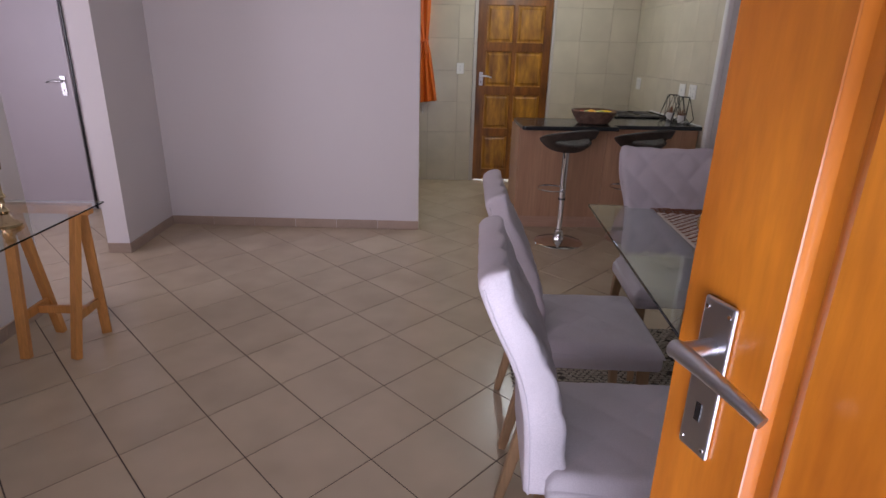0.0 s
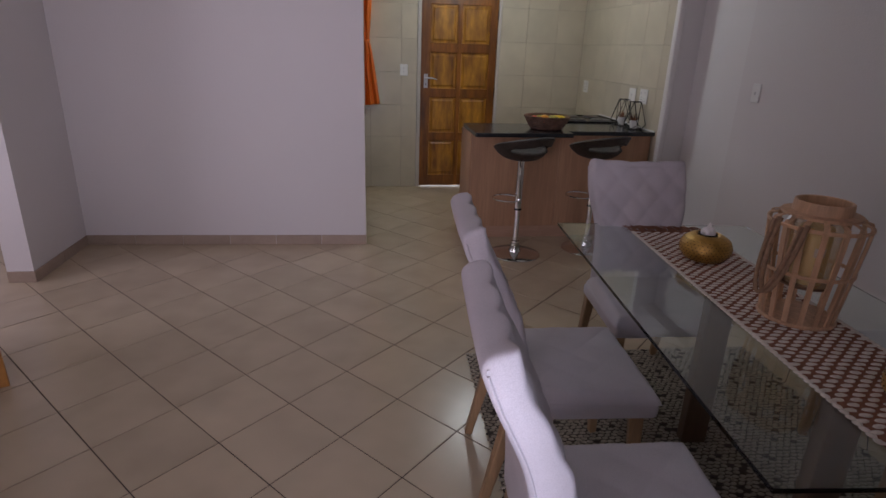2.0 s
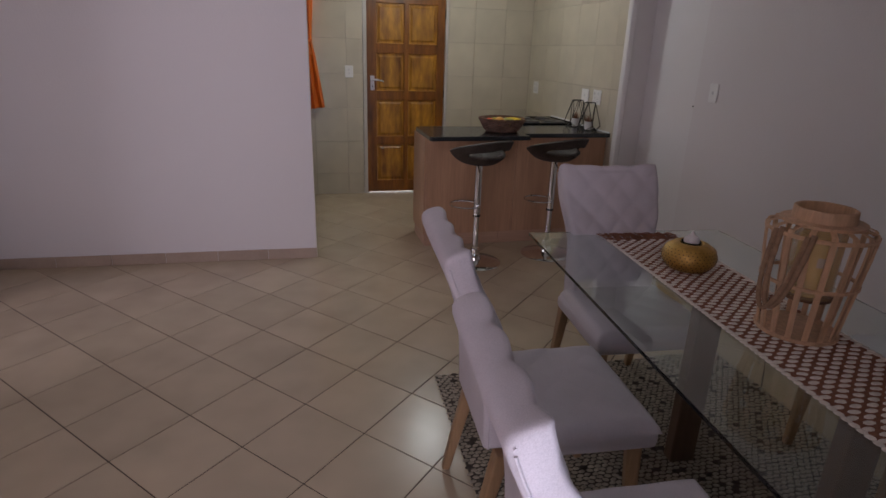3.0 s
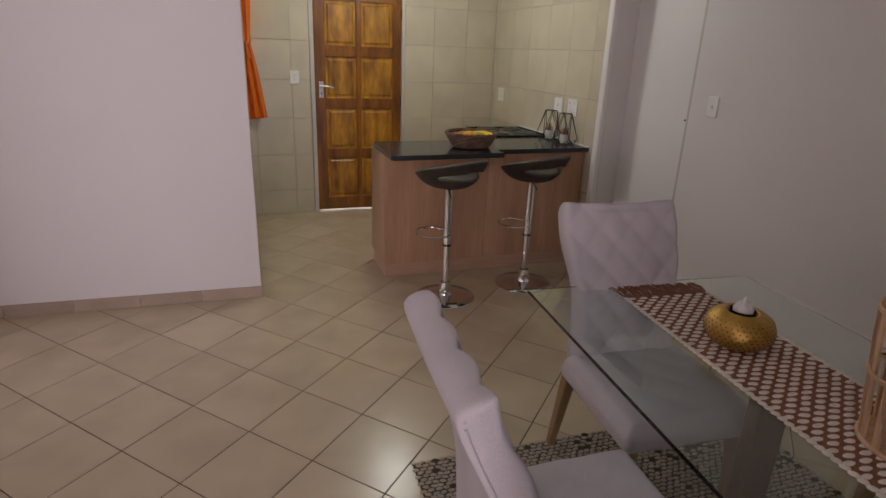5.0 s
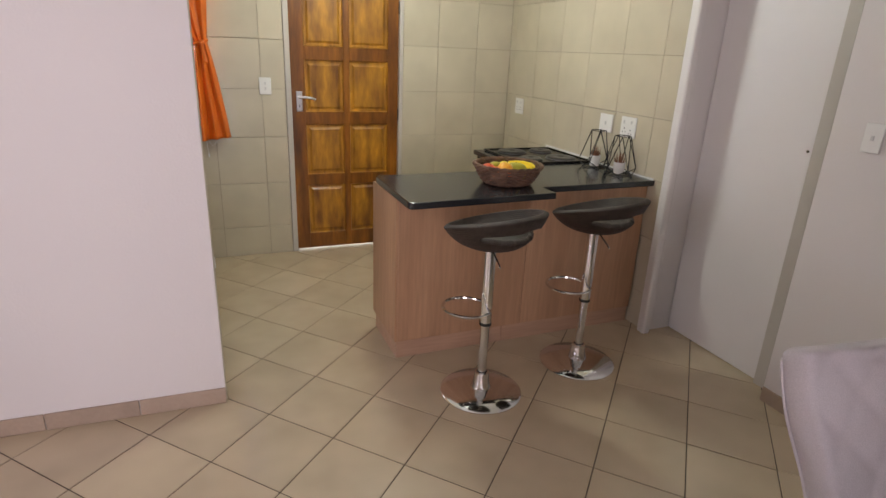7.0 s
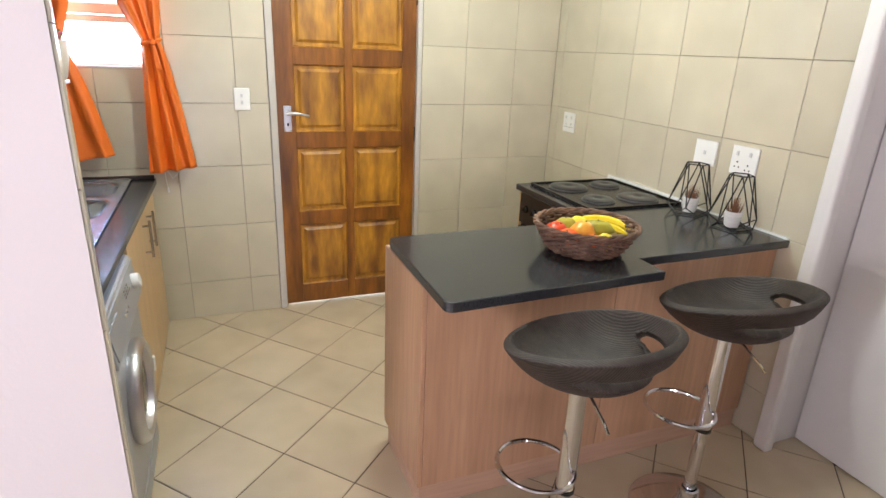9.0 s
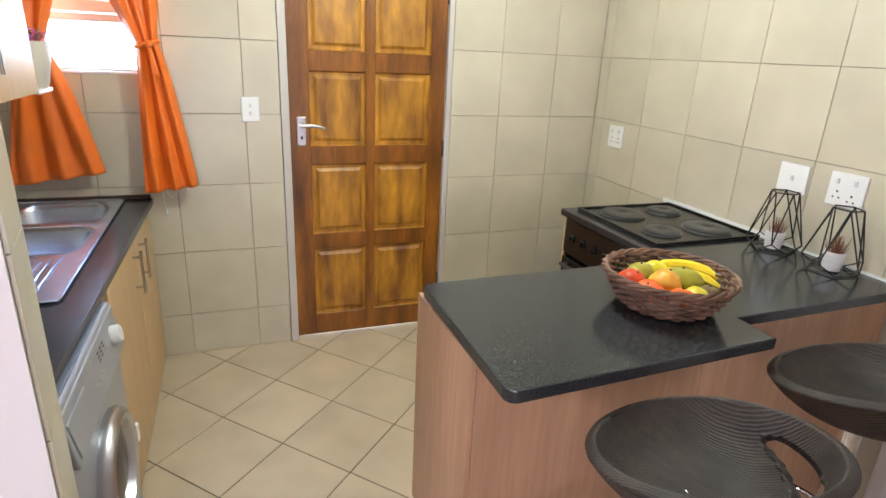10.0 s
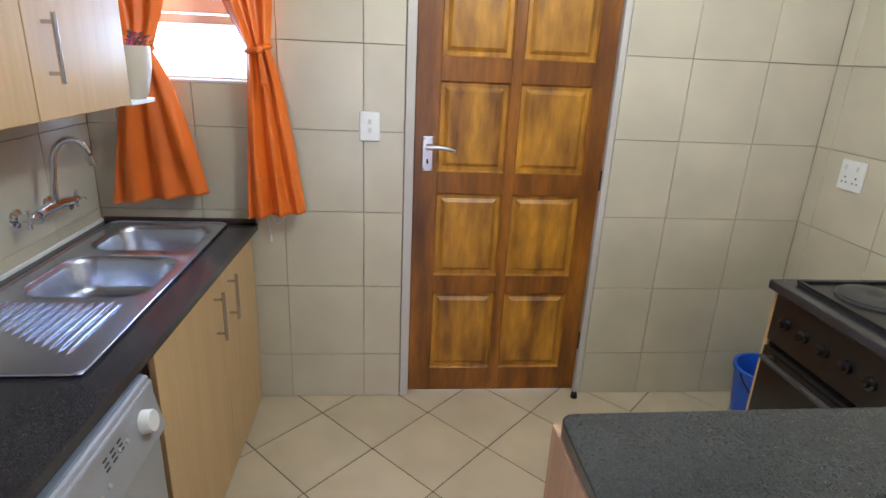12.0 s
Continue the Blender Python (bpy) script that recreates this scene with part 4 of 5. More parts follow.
for k in range(26):
    a, r, h = random.uniform(0, 6.28), random.uniform(0.0, 0.055), random.uniform(0.165, 0.215)
    c = Vector((r * math.cos(a) * 1.2 + 0.02, r * math.sin(a), h))
    bloom = k % 2 == 0
    bm = bmesh.new()
    for q in range(5 if bloom else 2):
        t = 2 * math.pi * q / 5 + a
        w, l = (0.006, 0.013) if bloom else (0.007, 0.028)
        d1, d2 = Vector((math.cos(t), math.sin(t), 0.4)), Vector((-math.sin(t), math.cos(t), 0))
        bm.faces.new([bm.verts.new(p) for p in (c, c + d1 * l * 0.6 + d2 * w, c + d1 * l, c + d1 * l * 0.6 - d2 * w)])
    part("flower" if bloom else "leaf", join(bm, bm_tube([(r * 0.6 * math.cos(a), r * 0.6 * math.sin(a), 0.138), c], 0.0012, 4)), PETAL if bloom else LEAF, pot)

# window with its frame, glass and pull cord
win = structure("window_1", join(bm_box((WX0, 8.60, WZ0), (WX0 + 0.03, 8.65, WZ1)), bm_box((WX1 - 0.03, 8.60, WZ0), (WX1, 8.65, WZ1)), bm_box((WX0 + 0.03, 8.60, WZ0), (WX1 - 0.03, 8.65, WZ0 + 0.008)), bm_box((WX0 + 0.03, 8.60, WZ1 - 0.03), (WX1 - 0.03, 8.65, WZ1)), bm_box((WX0 + 0.03, 8.602, 1.625), (WX1 - 0.03, 8.648, 1.658), 0.003, 1), bm_box((WX0 + 0.03, 8.598, 1.663), (WX1 - 0.03, 8.648, 1.715), 0.003, 1)), WHITE_PAINT, "small steel window with bright daylight behind", "window")
for z0, z1 in ((WZ0 + 0.008, 1.625), (1.715, WZ1 - 0.03)):
    pane = part("pane", bm_box((WX0 + 0.03, 8.622, z0), (WX1 - 0.03, 8.626, z1)), GLASS, win)
    pane.visible_shadow = False
part("sill", bm_box((WX0, 8.545, WZ0 - 0.012), (WX1, 8.60, WZ0 - 0.001), 0.002, 1), WHITE_PAINT, win)
# emissive board added behind the pane so the window reads as blown-out daylight
tagged(part("backdrop", bm_box((-1.6, 10.4, -0.1), (2.6, 10.45, 3.4)), glow("window_daylight_glow", (1.0, 0.97, 0.95), 3.2)), "glowing white board standing for daylight outside the window", "backdrop", kind="structure")


# curtains, tied in the middle
def curtain(label, top, tie, foot, y, lean, folds):
    """top, tie and foot give (x0, x1, z)."""
    tx = (tie[0] + tie[1]) / 2

    def at(u, v):
        if v < 0.45:
            k = (v / 0.45) ** 1.6
            a, b = top, tie
        else:
            k = ((v - 0.45) / 0.55) ** 0.75
            a, b = tie, foot
        x0, x1, z = [p + (q - p) * k for p, q in zip(a, b)]
        if v < 0.45:
            z = a[2] + (b[2] - a[2]) * (v / 0.45)
        else:
            z = a[2] + (b[2] - a[2]) * ((v - 0.45) / 0.55)
        z += (u - 0.5) * lean * max(0, (v - 0.45) / 0.55)
        amp = 0.010 + 0.018 * abs(v - 0.45)
        fold = math.sin(u * folds * 2 * math.pi + 1.2 * math.sin(v * 3)) + 0.5 * math.sin(u * folds * 3.3 + 2 + 2 * v) + 0.10 * math.sin(u * 41 + 6 * v)
        return Vector((x0 + (x1 - x0) * u, y + amp * fold - 0.02 * math.exp(-((v - 0.45) / 0.08) ** 2), z))
    c = thing("curtain", pose(0, 0, 0), label, "curtain", "kitchen curtains")
    part("cloth", bm_grid(at, 64, 70, 0.002), ORANGE_CLOTH, c)
    part("hem", bm_grid(lambda u, v: at(u, 0.86 + 0.004 * v) + Vector((0, -0.003, 0)), 64, 2, 0.002), ORANGE_CLOTH, c)
    part("tie", bm_tube([(tx + (tie[1] - tie[0]) * 0.56 * math.cos(a), y - 0.012 + 0.034 * math.sin(a), tie[2] + 0.012 * math.cos(a)) for a in [2 * math.pi * i / 24 for i in range(24)]], 0.009, 8, closed=True), ORANGE_CLOTH, c)
    part("knot", bm_lathe([(0.0, -0.016), (0.012, -0.012), (0.016, 0.0), (0.012, 0.012), (0.0, 0.016)], 12, pose(tx + 0.012, y - 0.05, tie[2], 90, 0, 0), caps=False), ORANGE_CLOTH, c)
    part("tail", bm_grid(lambda u, v: Vector((tx + 0.012 + (u - 0.5) * (0.012 + 0.02 * v) + 0.015 * v, y - 0.05 - 0.01 * v, tie[2] - 0.13 * v)), 4, 8, 0.002), ORANGE_CLOTH, c)
    return c


curtain("orange curtain tied in the middle beside the window", (0.37, 0.69, 2.12), (0.575, 0.655, 1.545), (0.535, 0.762, 0.905), 8.47, 0.03, 3)
curtain("orange curtain tied back behind the flower pot", (0.0, 0.36, 2.12), (0.14, 0.235, 1.52), (0.02, 0.385, 0.965), 8.475, 0.05, 3)
rod = tagged(part("curtain_rod", bm_tube([(-0.05, 8.475, 2.125), (0.78, 8.475, 2.125)], 0.009, 10), BRUSHED), "thin steel curtain rod above the kitchen window", "curtain rod")
cord = tagged(part("pull_cord", join(bm_tube([(0.60, 8.53, 0.90), (0.602, 8.535, 0.84), (0.606, 8.54, 0.80)], 0.0018, 5), bm_tube([(0.61, 8.53, 0.90), (0.635, 8.537, 0.85), (0.66, 8.54, 0.87), (0.67, 8.54, 0.90)], 0.0015, 5), bm_lathe([(0.004, 0.0), (0.007, 0.01), (0.004, 0.03)], 10, pose(0.607, 8.54, 0.77))), WHITE_PLASTIC), "white cord end hanging beside the curtain", "cord")

# ceiling light of the kitchen
cl = thing("ceiling_light", pose(1.68, 7.35, H), "round white ceiling light in the kitchen", "ceiling light")
part("base", bm_lathe([(0.0, 0.0), (0.07, 0.0), (0.07, -0.03), (0.0, -0.03)], 24, caps=False), WHITE_PLASTIC, cl)
part("bulb_holder", bm_lathe([(0.02, -0.03), (0.02, -0.07)], 16), WHITE_PLASTIC, cl)
# ---- living room ----
# open front door
fl, fp = panel_leaf([(0.128, 0.375), (0.435, 0.685)], [(0.20, 0.86), (0.98, 1.90)], 0.0, 0.813, 2.04, 0.0, -1, 0.04)
door_3 = structure("door_3", fl, FRONT_DOOR_WOOD, "orange-brown varnished wooden front door, standing open", "door")
for p in fp:
    part("panel", p, FRONT_DOOR_WOOD, door_3)
door_3.matrix_world = pose(0.970, 2.537, 0, 0, 0, -73)
lever_set(door_3, pose(0.058, -0.001, 1.136), 1, (0.044, 0.194))
# passage door
d4 = structure("door_4", bm_box((-3.19, 7.045, 0.008), (-2.385, 7.078, 2.03), 0.003), material("lilac_door_paint", (0.50, 0.47, 0.50), 0.4, vary=0.04, scale=2), "plain lilac-grey painted passage door, closed", "door")
lever_set(d4, pose(-2.455, 7.044, 1.10), -1, (0.045, 0.17))
# black strip stands in for the shade in the gap beside the leaf
part("door_gap", bm_box((-2.383, 7.06, 0.0), (-2.372, 7.079, 2.03)), BLACK_ENAMEL, d4)


def puffs(u, v, n, m):
    """Height, 0 to 1, of diamond-quilted padding at (u, v)."""
    a, b = u * n + v * m, u * n - v * m
    return (abs(math.sin(math.pi * a)) * abs(math.sin(math.pi * b))) ** 0.45


def dining_chair(m, label):
    c = thing("dining_chair", m, label, "chair", "chairs round the table")
    # seat
    def seat(u, v):
        # u round the cross-section from back to front, v across
        x = -0.215 + 0.475 * u
        y = (v - 0.5) * (0.50 - 0.04 * (1 - u))
        edge = min(u, 1 - u, v, 1 - v)
        dome = 0.485 + 0.012 * math.sin(math.pi * u) * math.sin(math.pi * v)
        return Vector((x, y, dome - 0.04 * max(0, 1 - edge / 0.07) ** 2 - 0.006 * (1 - puffs(u, v, 3, 3)) * min(1, edge / 0.07)))
    top = bm_grid(seat, 56, 56)
    part("seat", top, FABRIC, c)
    rim = bm_box((-0.214, -0.245, 0.385), (0.258, 0.245, 0.449), 0.02, 3)
    for f in rim.faces:
        f.smooth = True
    part("seat_frame", rim, FABRIC, c)

    # backrest: front face, scrolled top and rear as one closed profile
    def profile(h, side):
        """Front (side 0) or rear (side 1) of the back at height h."""
        rear = -0.268 - 0.085 * h - 0.055 * math.sin(min(1, h) * math.pi * 0.5) ** 6 + 0.02 * math.sin(h * math.pi)
        return rear if side == 1 else rear + 0.112 - 0.042 * h * h

    def width(h):
        k = max(0.0, min(1.0, (h - 0.45) / 0.4))
        return 0.194 + 0.036 * k * k * (3 - 2 * k)
    n, k = 62, 48
    bm = bmesh.new()
    loop = []
    z0, z1 = 0.40, 0.995
    for i in range(n + 1):
        h = i / n
        loop.append((profile(h, 0), z0 + (z1 - z0) * h + 0.016 * h ** 6, h, 0))
    xm, t = (profile(1, 0) + profile(1, 1)) / 2, (profile(1, 0) - profile(1, 1)) / 2
    for i in range(1, 8):
        a = math.pi * i / 8
        loop.append((xm + t * math.copysign(abs(math.cos(a)) ** 0.7, math.cos(a)), z1 + 0.016 * math.cos(a) + 0.026 * math.sin(a) ** 0.6, 1, 0.5))
    for i in range(n, -1, -1):
        h = i / n
        loop.append((profile(h, 1), z0 + (z1 - z0) * h - 0.016 * h ** 6, h, 1))
    rows = []
    for x, z, h, side in loop:
        w = width(h)
        row = []
        for j in range(k + 1):
            v = j / k
            edge = min(v, 1 - v)
            roundness = 0.012 * max(0, 1 - edge / 0.035) ** 2
            dip = 0.010 * math.sin(math.pi * v) * (h ** 3)
            across = max(-1.0, min(1.0, (x - xm) / t))
            q = 0.012 * (1 - puffs(h, v, 4.5, 3.5)) * (1 if side == 0 else 0.35 + 0.65 * max(0, across)) if side < 1 else 0
            dx = -roundness - q if side == 0 else (roundness if side == 1 else -roundness * across - q)
            row.append(bm.verts.new((x + dx, (v - 0.5) * 2 * w, z - (dip if side == 0.5 or h > 0.97 else 0) - (q * 0.8 + roundness * 0.6 if side == 0.5 else 0))))
        rows.append(row)
    for a, b in zip(rows, rows[1:]):
        for j in range(k):
            bm.faces.new((a[j], a[j + 1], b[j + 1], b[j]))
    total = len(rows) - 1
    for j in (0, k):
        for i in range(total // 2):
            a, b, c2, e = rows[i][j], rows[i + 1][j], rows[total - i - 1][j], rows[total - i][j]
            quad = [a, b, c2, e] if b is not c2 else [a, b, e]
            bm.faces.new(quad)
    bm.faces.new([r for r in rows[0]] + [r for r in rows[-1]][::-1])
    bmesh.ops.recalc_face_normals(bm, faces=bm.faces[:])
    for f in bm.faces:
        f.smooth = len(f.verts) == 4
    back = part("backrest", bm, FABRIC, c)
    for s in (-1, 1):
        pts = [(profile(h / 20, 1) + 0.012, s * (width(h / 20) + 0.001), z0 + (z1 - z0) * h / 20 - 0.016 * (h / 20) ** 6) for h in range(21)]
        part("piping", bm_tube(pts, 0.0032, 6), FABRIC, back)
    pts = [(profile(1, 1) + 0.012, (v / 12 - 0.5) * 2 * width(1), z1 + 0.003 - 0.010 * math.sin(math.pi * v / 12) - 0.010 * abs(v / 6 - 1) ** 8) for v in range(13)]
    part("piping", bm_tube(pts, 0.0032, 6), FABRIC, back)
    for sx, sy in ((1, 1), (1, -1), (-1, 1), (-1, -1)):
        foot = (0.225 if sx > 0 else -0.30, sy * 0.205, 0.0)
        part("leg", bm_bar((0.20 * sx if sx > 0 else -0.215, sy * 0.200, 0.388), foot, 0.046, bevel=0.006, w2=0.030), LEG_WOOD, c)
    return c


ch = dining_chair(pose(1.284, 3.945, 0.005, 0, 0, -4), "lilac-grey quilted fabric dining chair tucked under the glass")
copy_thing(ch, pose(1.205, 3.255, 0.009, 0, 0, -5))
hc = copy_thing(ch, pose(1.866, 4.445, 0.009, 0, 0, -95))
tagged(hc, "lilac-grey quilted fabric dining chair at the table's end")
rc = copy_thing(ch, pose(2.62, 3.80, 0.009, 0, 0, 176))
tagged(rc, "lilac-grey fabric dining chair beside the plastered wall")

# glass dining table
table = thing("dining_table", pose(1.495, 4.726, 0.009, 0, 0, -5.0), "rectangular clear glass dining table on dark wooden slab legs", "table")
part("glass_top", bm_box((0, -1.72, 0.722), (0.92, 0, 0.734), 0.0015, 1), GLASS, table).visible_shadow = False
DARK_WOOD = material("dark_brown_wood", (0.15, 0.095, 0.060), 0.4, vary=0.3, scale=3, grain=0.3, grain_scale=12, stretch=(8, 8, 0.8))
for y in (-0.62, -1.28):
    part("leg", bm_box((0.43, y - 0.05, 0.0), (0.53, y, 0.70), 0.004), DARK_WOOD, table)
    for dx in (0.43, 0.53):
        part("glass_pad", bm_lathe([(0.02, 0.70), (0.02, 0.7215)], 16, pose(dx, y - 0.025, 0)), CHROME, table)

# woven runner
T = pose(1.495, 4.726, 0.7435, 0, 0, -5.0)
BROWN_YARN = material("brown_yarn", (0.30, 0.125, 0.070), 0.9, vary=0.25, scale=60, grain=0.3, grain_scale=300, bump=0.6, bump_scale=300)
CREAM_YARN = material("cream_yarn", (0.84, 0.77, 0.68), 0.9, vary=0.15, scale=60, grain=0.2, grain_scale=300, bump=0.5, bump_scale=300)
runner = thing("table_runner", T, "brown and cream woven table runner with a fringe", "table runner")
RX0, RX1, RL = 0.315, 0.645, 1.62
part("cloth", bm_grid(lambda u, v: Vector((RX0 + (RX1 - RX0) * u, -0.13 - (RL - 0.13) * v, 0.0016 + 0.0012 * math.sin(v * 160) * math.sin(u * 50))), 40, 120, 0.0015), BROWN_YARN, runner)


def pads(centres, a, b, h):
    """Many low rounded stitches as one mesh."""
    verts, faces = [], []
    for x, y, z, turn in centres:
        base = len(verts)
        c, s = math.cos(turn), math.sin(turn)
        for rr, zz in ((1.0, 0.0), (0.85, 0.6), (0.45, 0.95)):
            for q in range(8):
                t = 2 * math.pi * q / 8
                px, py = a * rr * math.cos(t), b * rr * math.sin(t)
                verts.append((x + px * c - py * s, y + px * s + py * c, z + h * zz))
        for r in range(2):
            for q in range(8):
                faces.append((base + r * 8 + q, base + r * 8 + (q + 1) % 8, base + r * 8 + 8 + (q + 1) % 8, base + r * 8 + 8 + q))
        faces.append(tuple(base + 16 + q for q in range(8)))
    me = bpy.data.meshes.new("pads")
    me.from_pydata(verts, [], faces)
    bm = bmesh.new()
    bm.from_mesh(me)
    bpy.data.meshes.remove(me)
    for f in bm.faces:
        f.smooth = True
    return bm


NC = 7
stitch = []
for r in range(73):
    for q in range(NC):
        x = RX0 + 0.018 + (RX1 - RX0 - 0.036) * (q + (0.5 if r % 2 else 0.0)) / (NC - 0.5)
        stitch.append((x + random.uniform(-0.001, 0.001), -0.145 - r * 0.0202, 0.0024, random.uniform(-0.1, 0.1)))
tagged(part("cream_stitches", pads(stitch, 0.0172, 0.0080, 0.0046), CREAM_YARN, runner), kind="stuff")
edge_pads = [(x, -0.14 - k * 0.021, 0.0015, 0.5) for x in (RX0, RX1) for k in range(70)]
tagged(part("braided_edge", pads(edge_pads, 0.009, 0.0125, 0.0055), CREAM_YARN, runner), kind="stuff")
fr = []
for k in range(90):
    x = RX0 + (RX1 - RX0) * k / 89
    fr.append(bm_tube([(x, -0.132, 0.003), (x + random.uniform(-0.012, 0.012), -0.09, 0.007), (x + random.uniform(-0.03, 0.03), random.uniform(-0.055, -0.03), 0.002)], 0.0019, 4))
tagged(part("fringe", join(*fr), BROWN_YARN, runner), kind="stuff")

# woven rug
RUG_X0, RUG_X1, RUG_Y0, RUG_Y1 = 0.0, 1.55, -2.35, 0.0
rug = thing("rug", pose(1.095, 4.815, 0.0, 0, 0, -2.0), "chunky woven grey-beige and black rug under the table", "rug")
part("backing", bm_box((RUG_X0 + 0.01, RUG_Y0 + 0.01, 0.0004), (RUG_X1 - 0.01, RUG_Y1 - 0.01, 0.0045)), material("black_jute", (0.09, 0.075, 0.058), 0.95, vary=0.3, scale=50), rug)
light_pads, dark_pads = [], []
ny, nx = int((RUG_Y1 - RUG_Y0) / 0.019), int((RUG_X1 - RUG_X0) / 0.029)
for r in range(ny):
    for q in range(nx):
        x = RUG_X0 + 0.015 + q * 0.029 + (0.0145 if r % 2 else 0) + random.uniform(-0.003, 0.003)
        y = RUG_Y1 - 0.012 - r * 0.019 + random.uniform(-0.002, 0.002)
        (dark_pads if random.random() < 0.07 else light_pads).append((x, y, 0.0035, random.uniform(-0.35, 0.35)))
tagged(part("pale_weave", pads(light_pads, 0.0148, 0.0088, 0.0055), material("pale_jute", (0.46, 0.41, 0.32), 0.95, vary=0.3, scale=40, grain=0.4, grain_scale=250, bump=0.6, bump_scale=300), rug), kind="stuff")
tagged(part("dark_weave", pads(dark_pads, 0.0148, 0.0088, 0.005), material("dark_jute", (0.07, 0.06, 0.048), 0.95, vary=0.4, scale=40, bump=0.6, bump_scale=300), rug), kind="stuff")

# gold tealight bowls
GOLD = material("hammered_gold", (0.62, 0.38, 0.10), 0.40, 0.85, vary=0.25, scale=30, grain=0.35, grain_scale=120, bump=0.6, bump_scale=120)


def gold_bowl(m, label):
    g = thing("tealight_bowl", m, label, "candle holder")
    prof = [(0.045, 0.0), (0.075, 0.012), (0.096, 0.040), (0.098, 0.062), (0.088, 0.088), (0.062, 0.106), (0.045, 0.109), (0.040, 0.105), (0.058, 0.100), (0.082, 0.084), (0.091, 0.062), (0.088, 0.040), (0.068, 0.016), (0.0, 0.006)]
    body = part("body", bm_lathe(prof, 40), GOLD, g)
    holes = []
    for r in range(8):
        for k in range(36):
            t = 2 * math.pi * (k + 0.5 * (r % 2)) / 36
            z = 0.018 + r * 0.0105
            i = next(q for q in range(5) if prof[q + 1][1] >= z)
            f = (z - prof[i][1]) / (prof[i + 1][1] - prof[i][1])
            rad = prof[i][0] + f * (prof[i + 1][0] - prof[i][0])
            holes.append(bm_lathe([(0.0021, 0.0), (0.0021, 0.0012)], 6, Matrix.Rotation(t, 4, "Z") @ pose(rad - 0.0003, 0, z, 0, 90, 0)))
    tagged(part("piercing", join(*holes), material("pierced_dark", (0.05, 0.025, 0.008), 0.6), body), kind="stuff")
    part("candle_cup", bm_lathe([(0.0, 0.06), (0.036, 0.06), (0.036, 0.112), (0.034, 0.112), (0.034, 0.07), (0.0, 0.07)], 24, caps=False), BLACK_ENAMEL, g)
    lob = []
    for k in range(5):
        t = 2 * math.pi * k / 5
        lob.append(bm_lathe([(0.0, 0.100), (0.016, 0.104), (0.018, 0.118), (0.010, 0.132), (0.0, 0.136)], 12, pose(0.011 * math.cos(t), 0.011 * math.sin(t), 0.0), caps=False))
    lob.append(bm_lathe([(0.0, 0.12), (0.012, 0.13), (0.004, 0.15), (0.0, 0.155)], 10, caps=False))
    part("candle", join(*lob), material("white_wax", (0.80, 0.77, 0.76), 0.5, vary=0.03), g, "white flower-shaped candle")
    return g


gb = gold_bowl(pose(1.917, 4.195, 0.7475, 0, 0, 10), "pierced gold tealight bowl with a white candle")
copy_thing(gb, pose(1.875, 3.20, 0.7475, 0, 0, 50))

# bamboo lantern
BAMBOO = material("pale_bamboo", (0.66, 0.42, 0.25), 0.5, vary=0.2, scale=6, grain=0.3, grain_scale=20, stretch=(6, 6, 1))
ROPE = material("jute_rope", (0.32, 0.20, 0.12), 0.9, vary=0.3, scale=60, bump=0.6, bump_scale=200)
lant = thing("bamboo_lantern", pose(1.93, 3.70, 0.7485, 0, 0, 12), "slatted bamboo lantern with a rope handle and candle", "lantern")
part("base", bm_lathe([(0.0, 0.0), (0.110, 0.0), (0.112, 0.006), (0.108, 0.011), (0.0, 0.011)], 40, caps=False), BAMBOO, lant)
for k in range(16):
    t = 2 * math.pi * k / 16
    prof = [(0.103, 0.010), (0.112, 0.09), (0.121, 0.17), (0.130, 0.25), (0.134, 0.305), (0.130, 0.322), (0.098, 0.332)]
    pts = [Vector((r * math.cos(t), r * math.sin(t), z)) for r, z in prof]
    bm = bmesh.new()
    side, n = Vector((-math.sin(t), math.cos(t), 0)) * 0.0075, Vector((math.cos(t), math.sin(t), 0)) * 0.003
    secs = [[bm.verts.new(p + side * a + n * b) for a, b in ((1, 1), (-1, 1), (-1, -1), (1, -1))] for p in pts]
    for a, b in zip(secs, secs[1:]):
        for q in range(4):
            bm.faces.new((a[q], a[(q + 1) % 4], b[(q + 1) % 4], b[q]))
    bm.faces.new(secs[0][::-1])
    bm.faces.new(secs[-1])
    bmesh.ops.recalc_face_normals(bm, faces=bm.faces[:])
    part("slat", bm, BAMBOO, lant)
for z, r in ((0.165, 0.1225), (0.308, 0.1345)):
    part("hoop", bm_lathe([(r, z - 0.006), (r + 0.004, z - 0.004), (r + 0.004, z + 0.004), (r, z + 0.006)], 48, caps=False), BAMBOO, lant)
part("collar", bm_lathe([(0.072, 0.330), (0.106, 0.330), (0.107, 0.338), (0.080, 0.341), (0.078, 0.372), (0.074, 0.374), (0.070, 0.372), (0.070, 0.334)], 40, caps=False), BAMBOO, lant)
part("glass_tray", bm_lathe([(0.0, 0.112), (0.072, 0.112), (0.072, 0.119), (0.0, 0.119)], 32, caps=False), material("dark_tray", (0.16, 0.075, 0.035), 0.5, vary=0.2), lant, "dark wooden tray under the glass")
gl = part("glass_cylinder", bm_lathe([(0.067, 0.120), (0.067, 0.33), (0.0645, 0.33), (0.0645, 0.120), (0.067, 0.120)], 32, caps=False), glass("thin_glass", (0.95, 0.72, 0.36)), lant, "amber-tinted glass cylinder")
gl.visible_shadow = False
thin = gl.data.materials[0].node_tree.nodes["Principled BSDF"]
thin.inputs["Transmission Weight"].default_value, thin.inputs["Alpha"].default_value, thin.inputs["Roughness"].default_value = 0.0, 0.22, 0.06
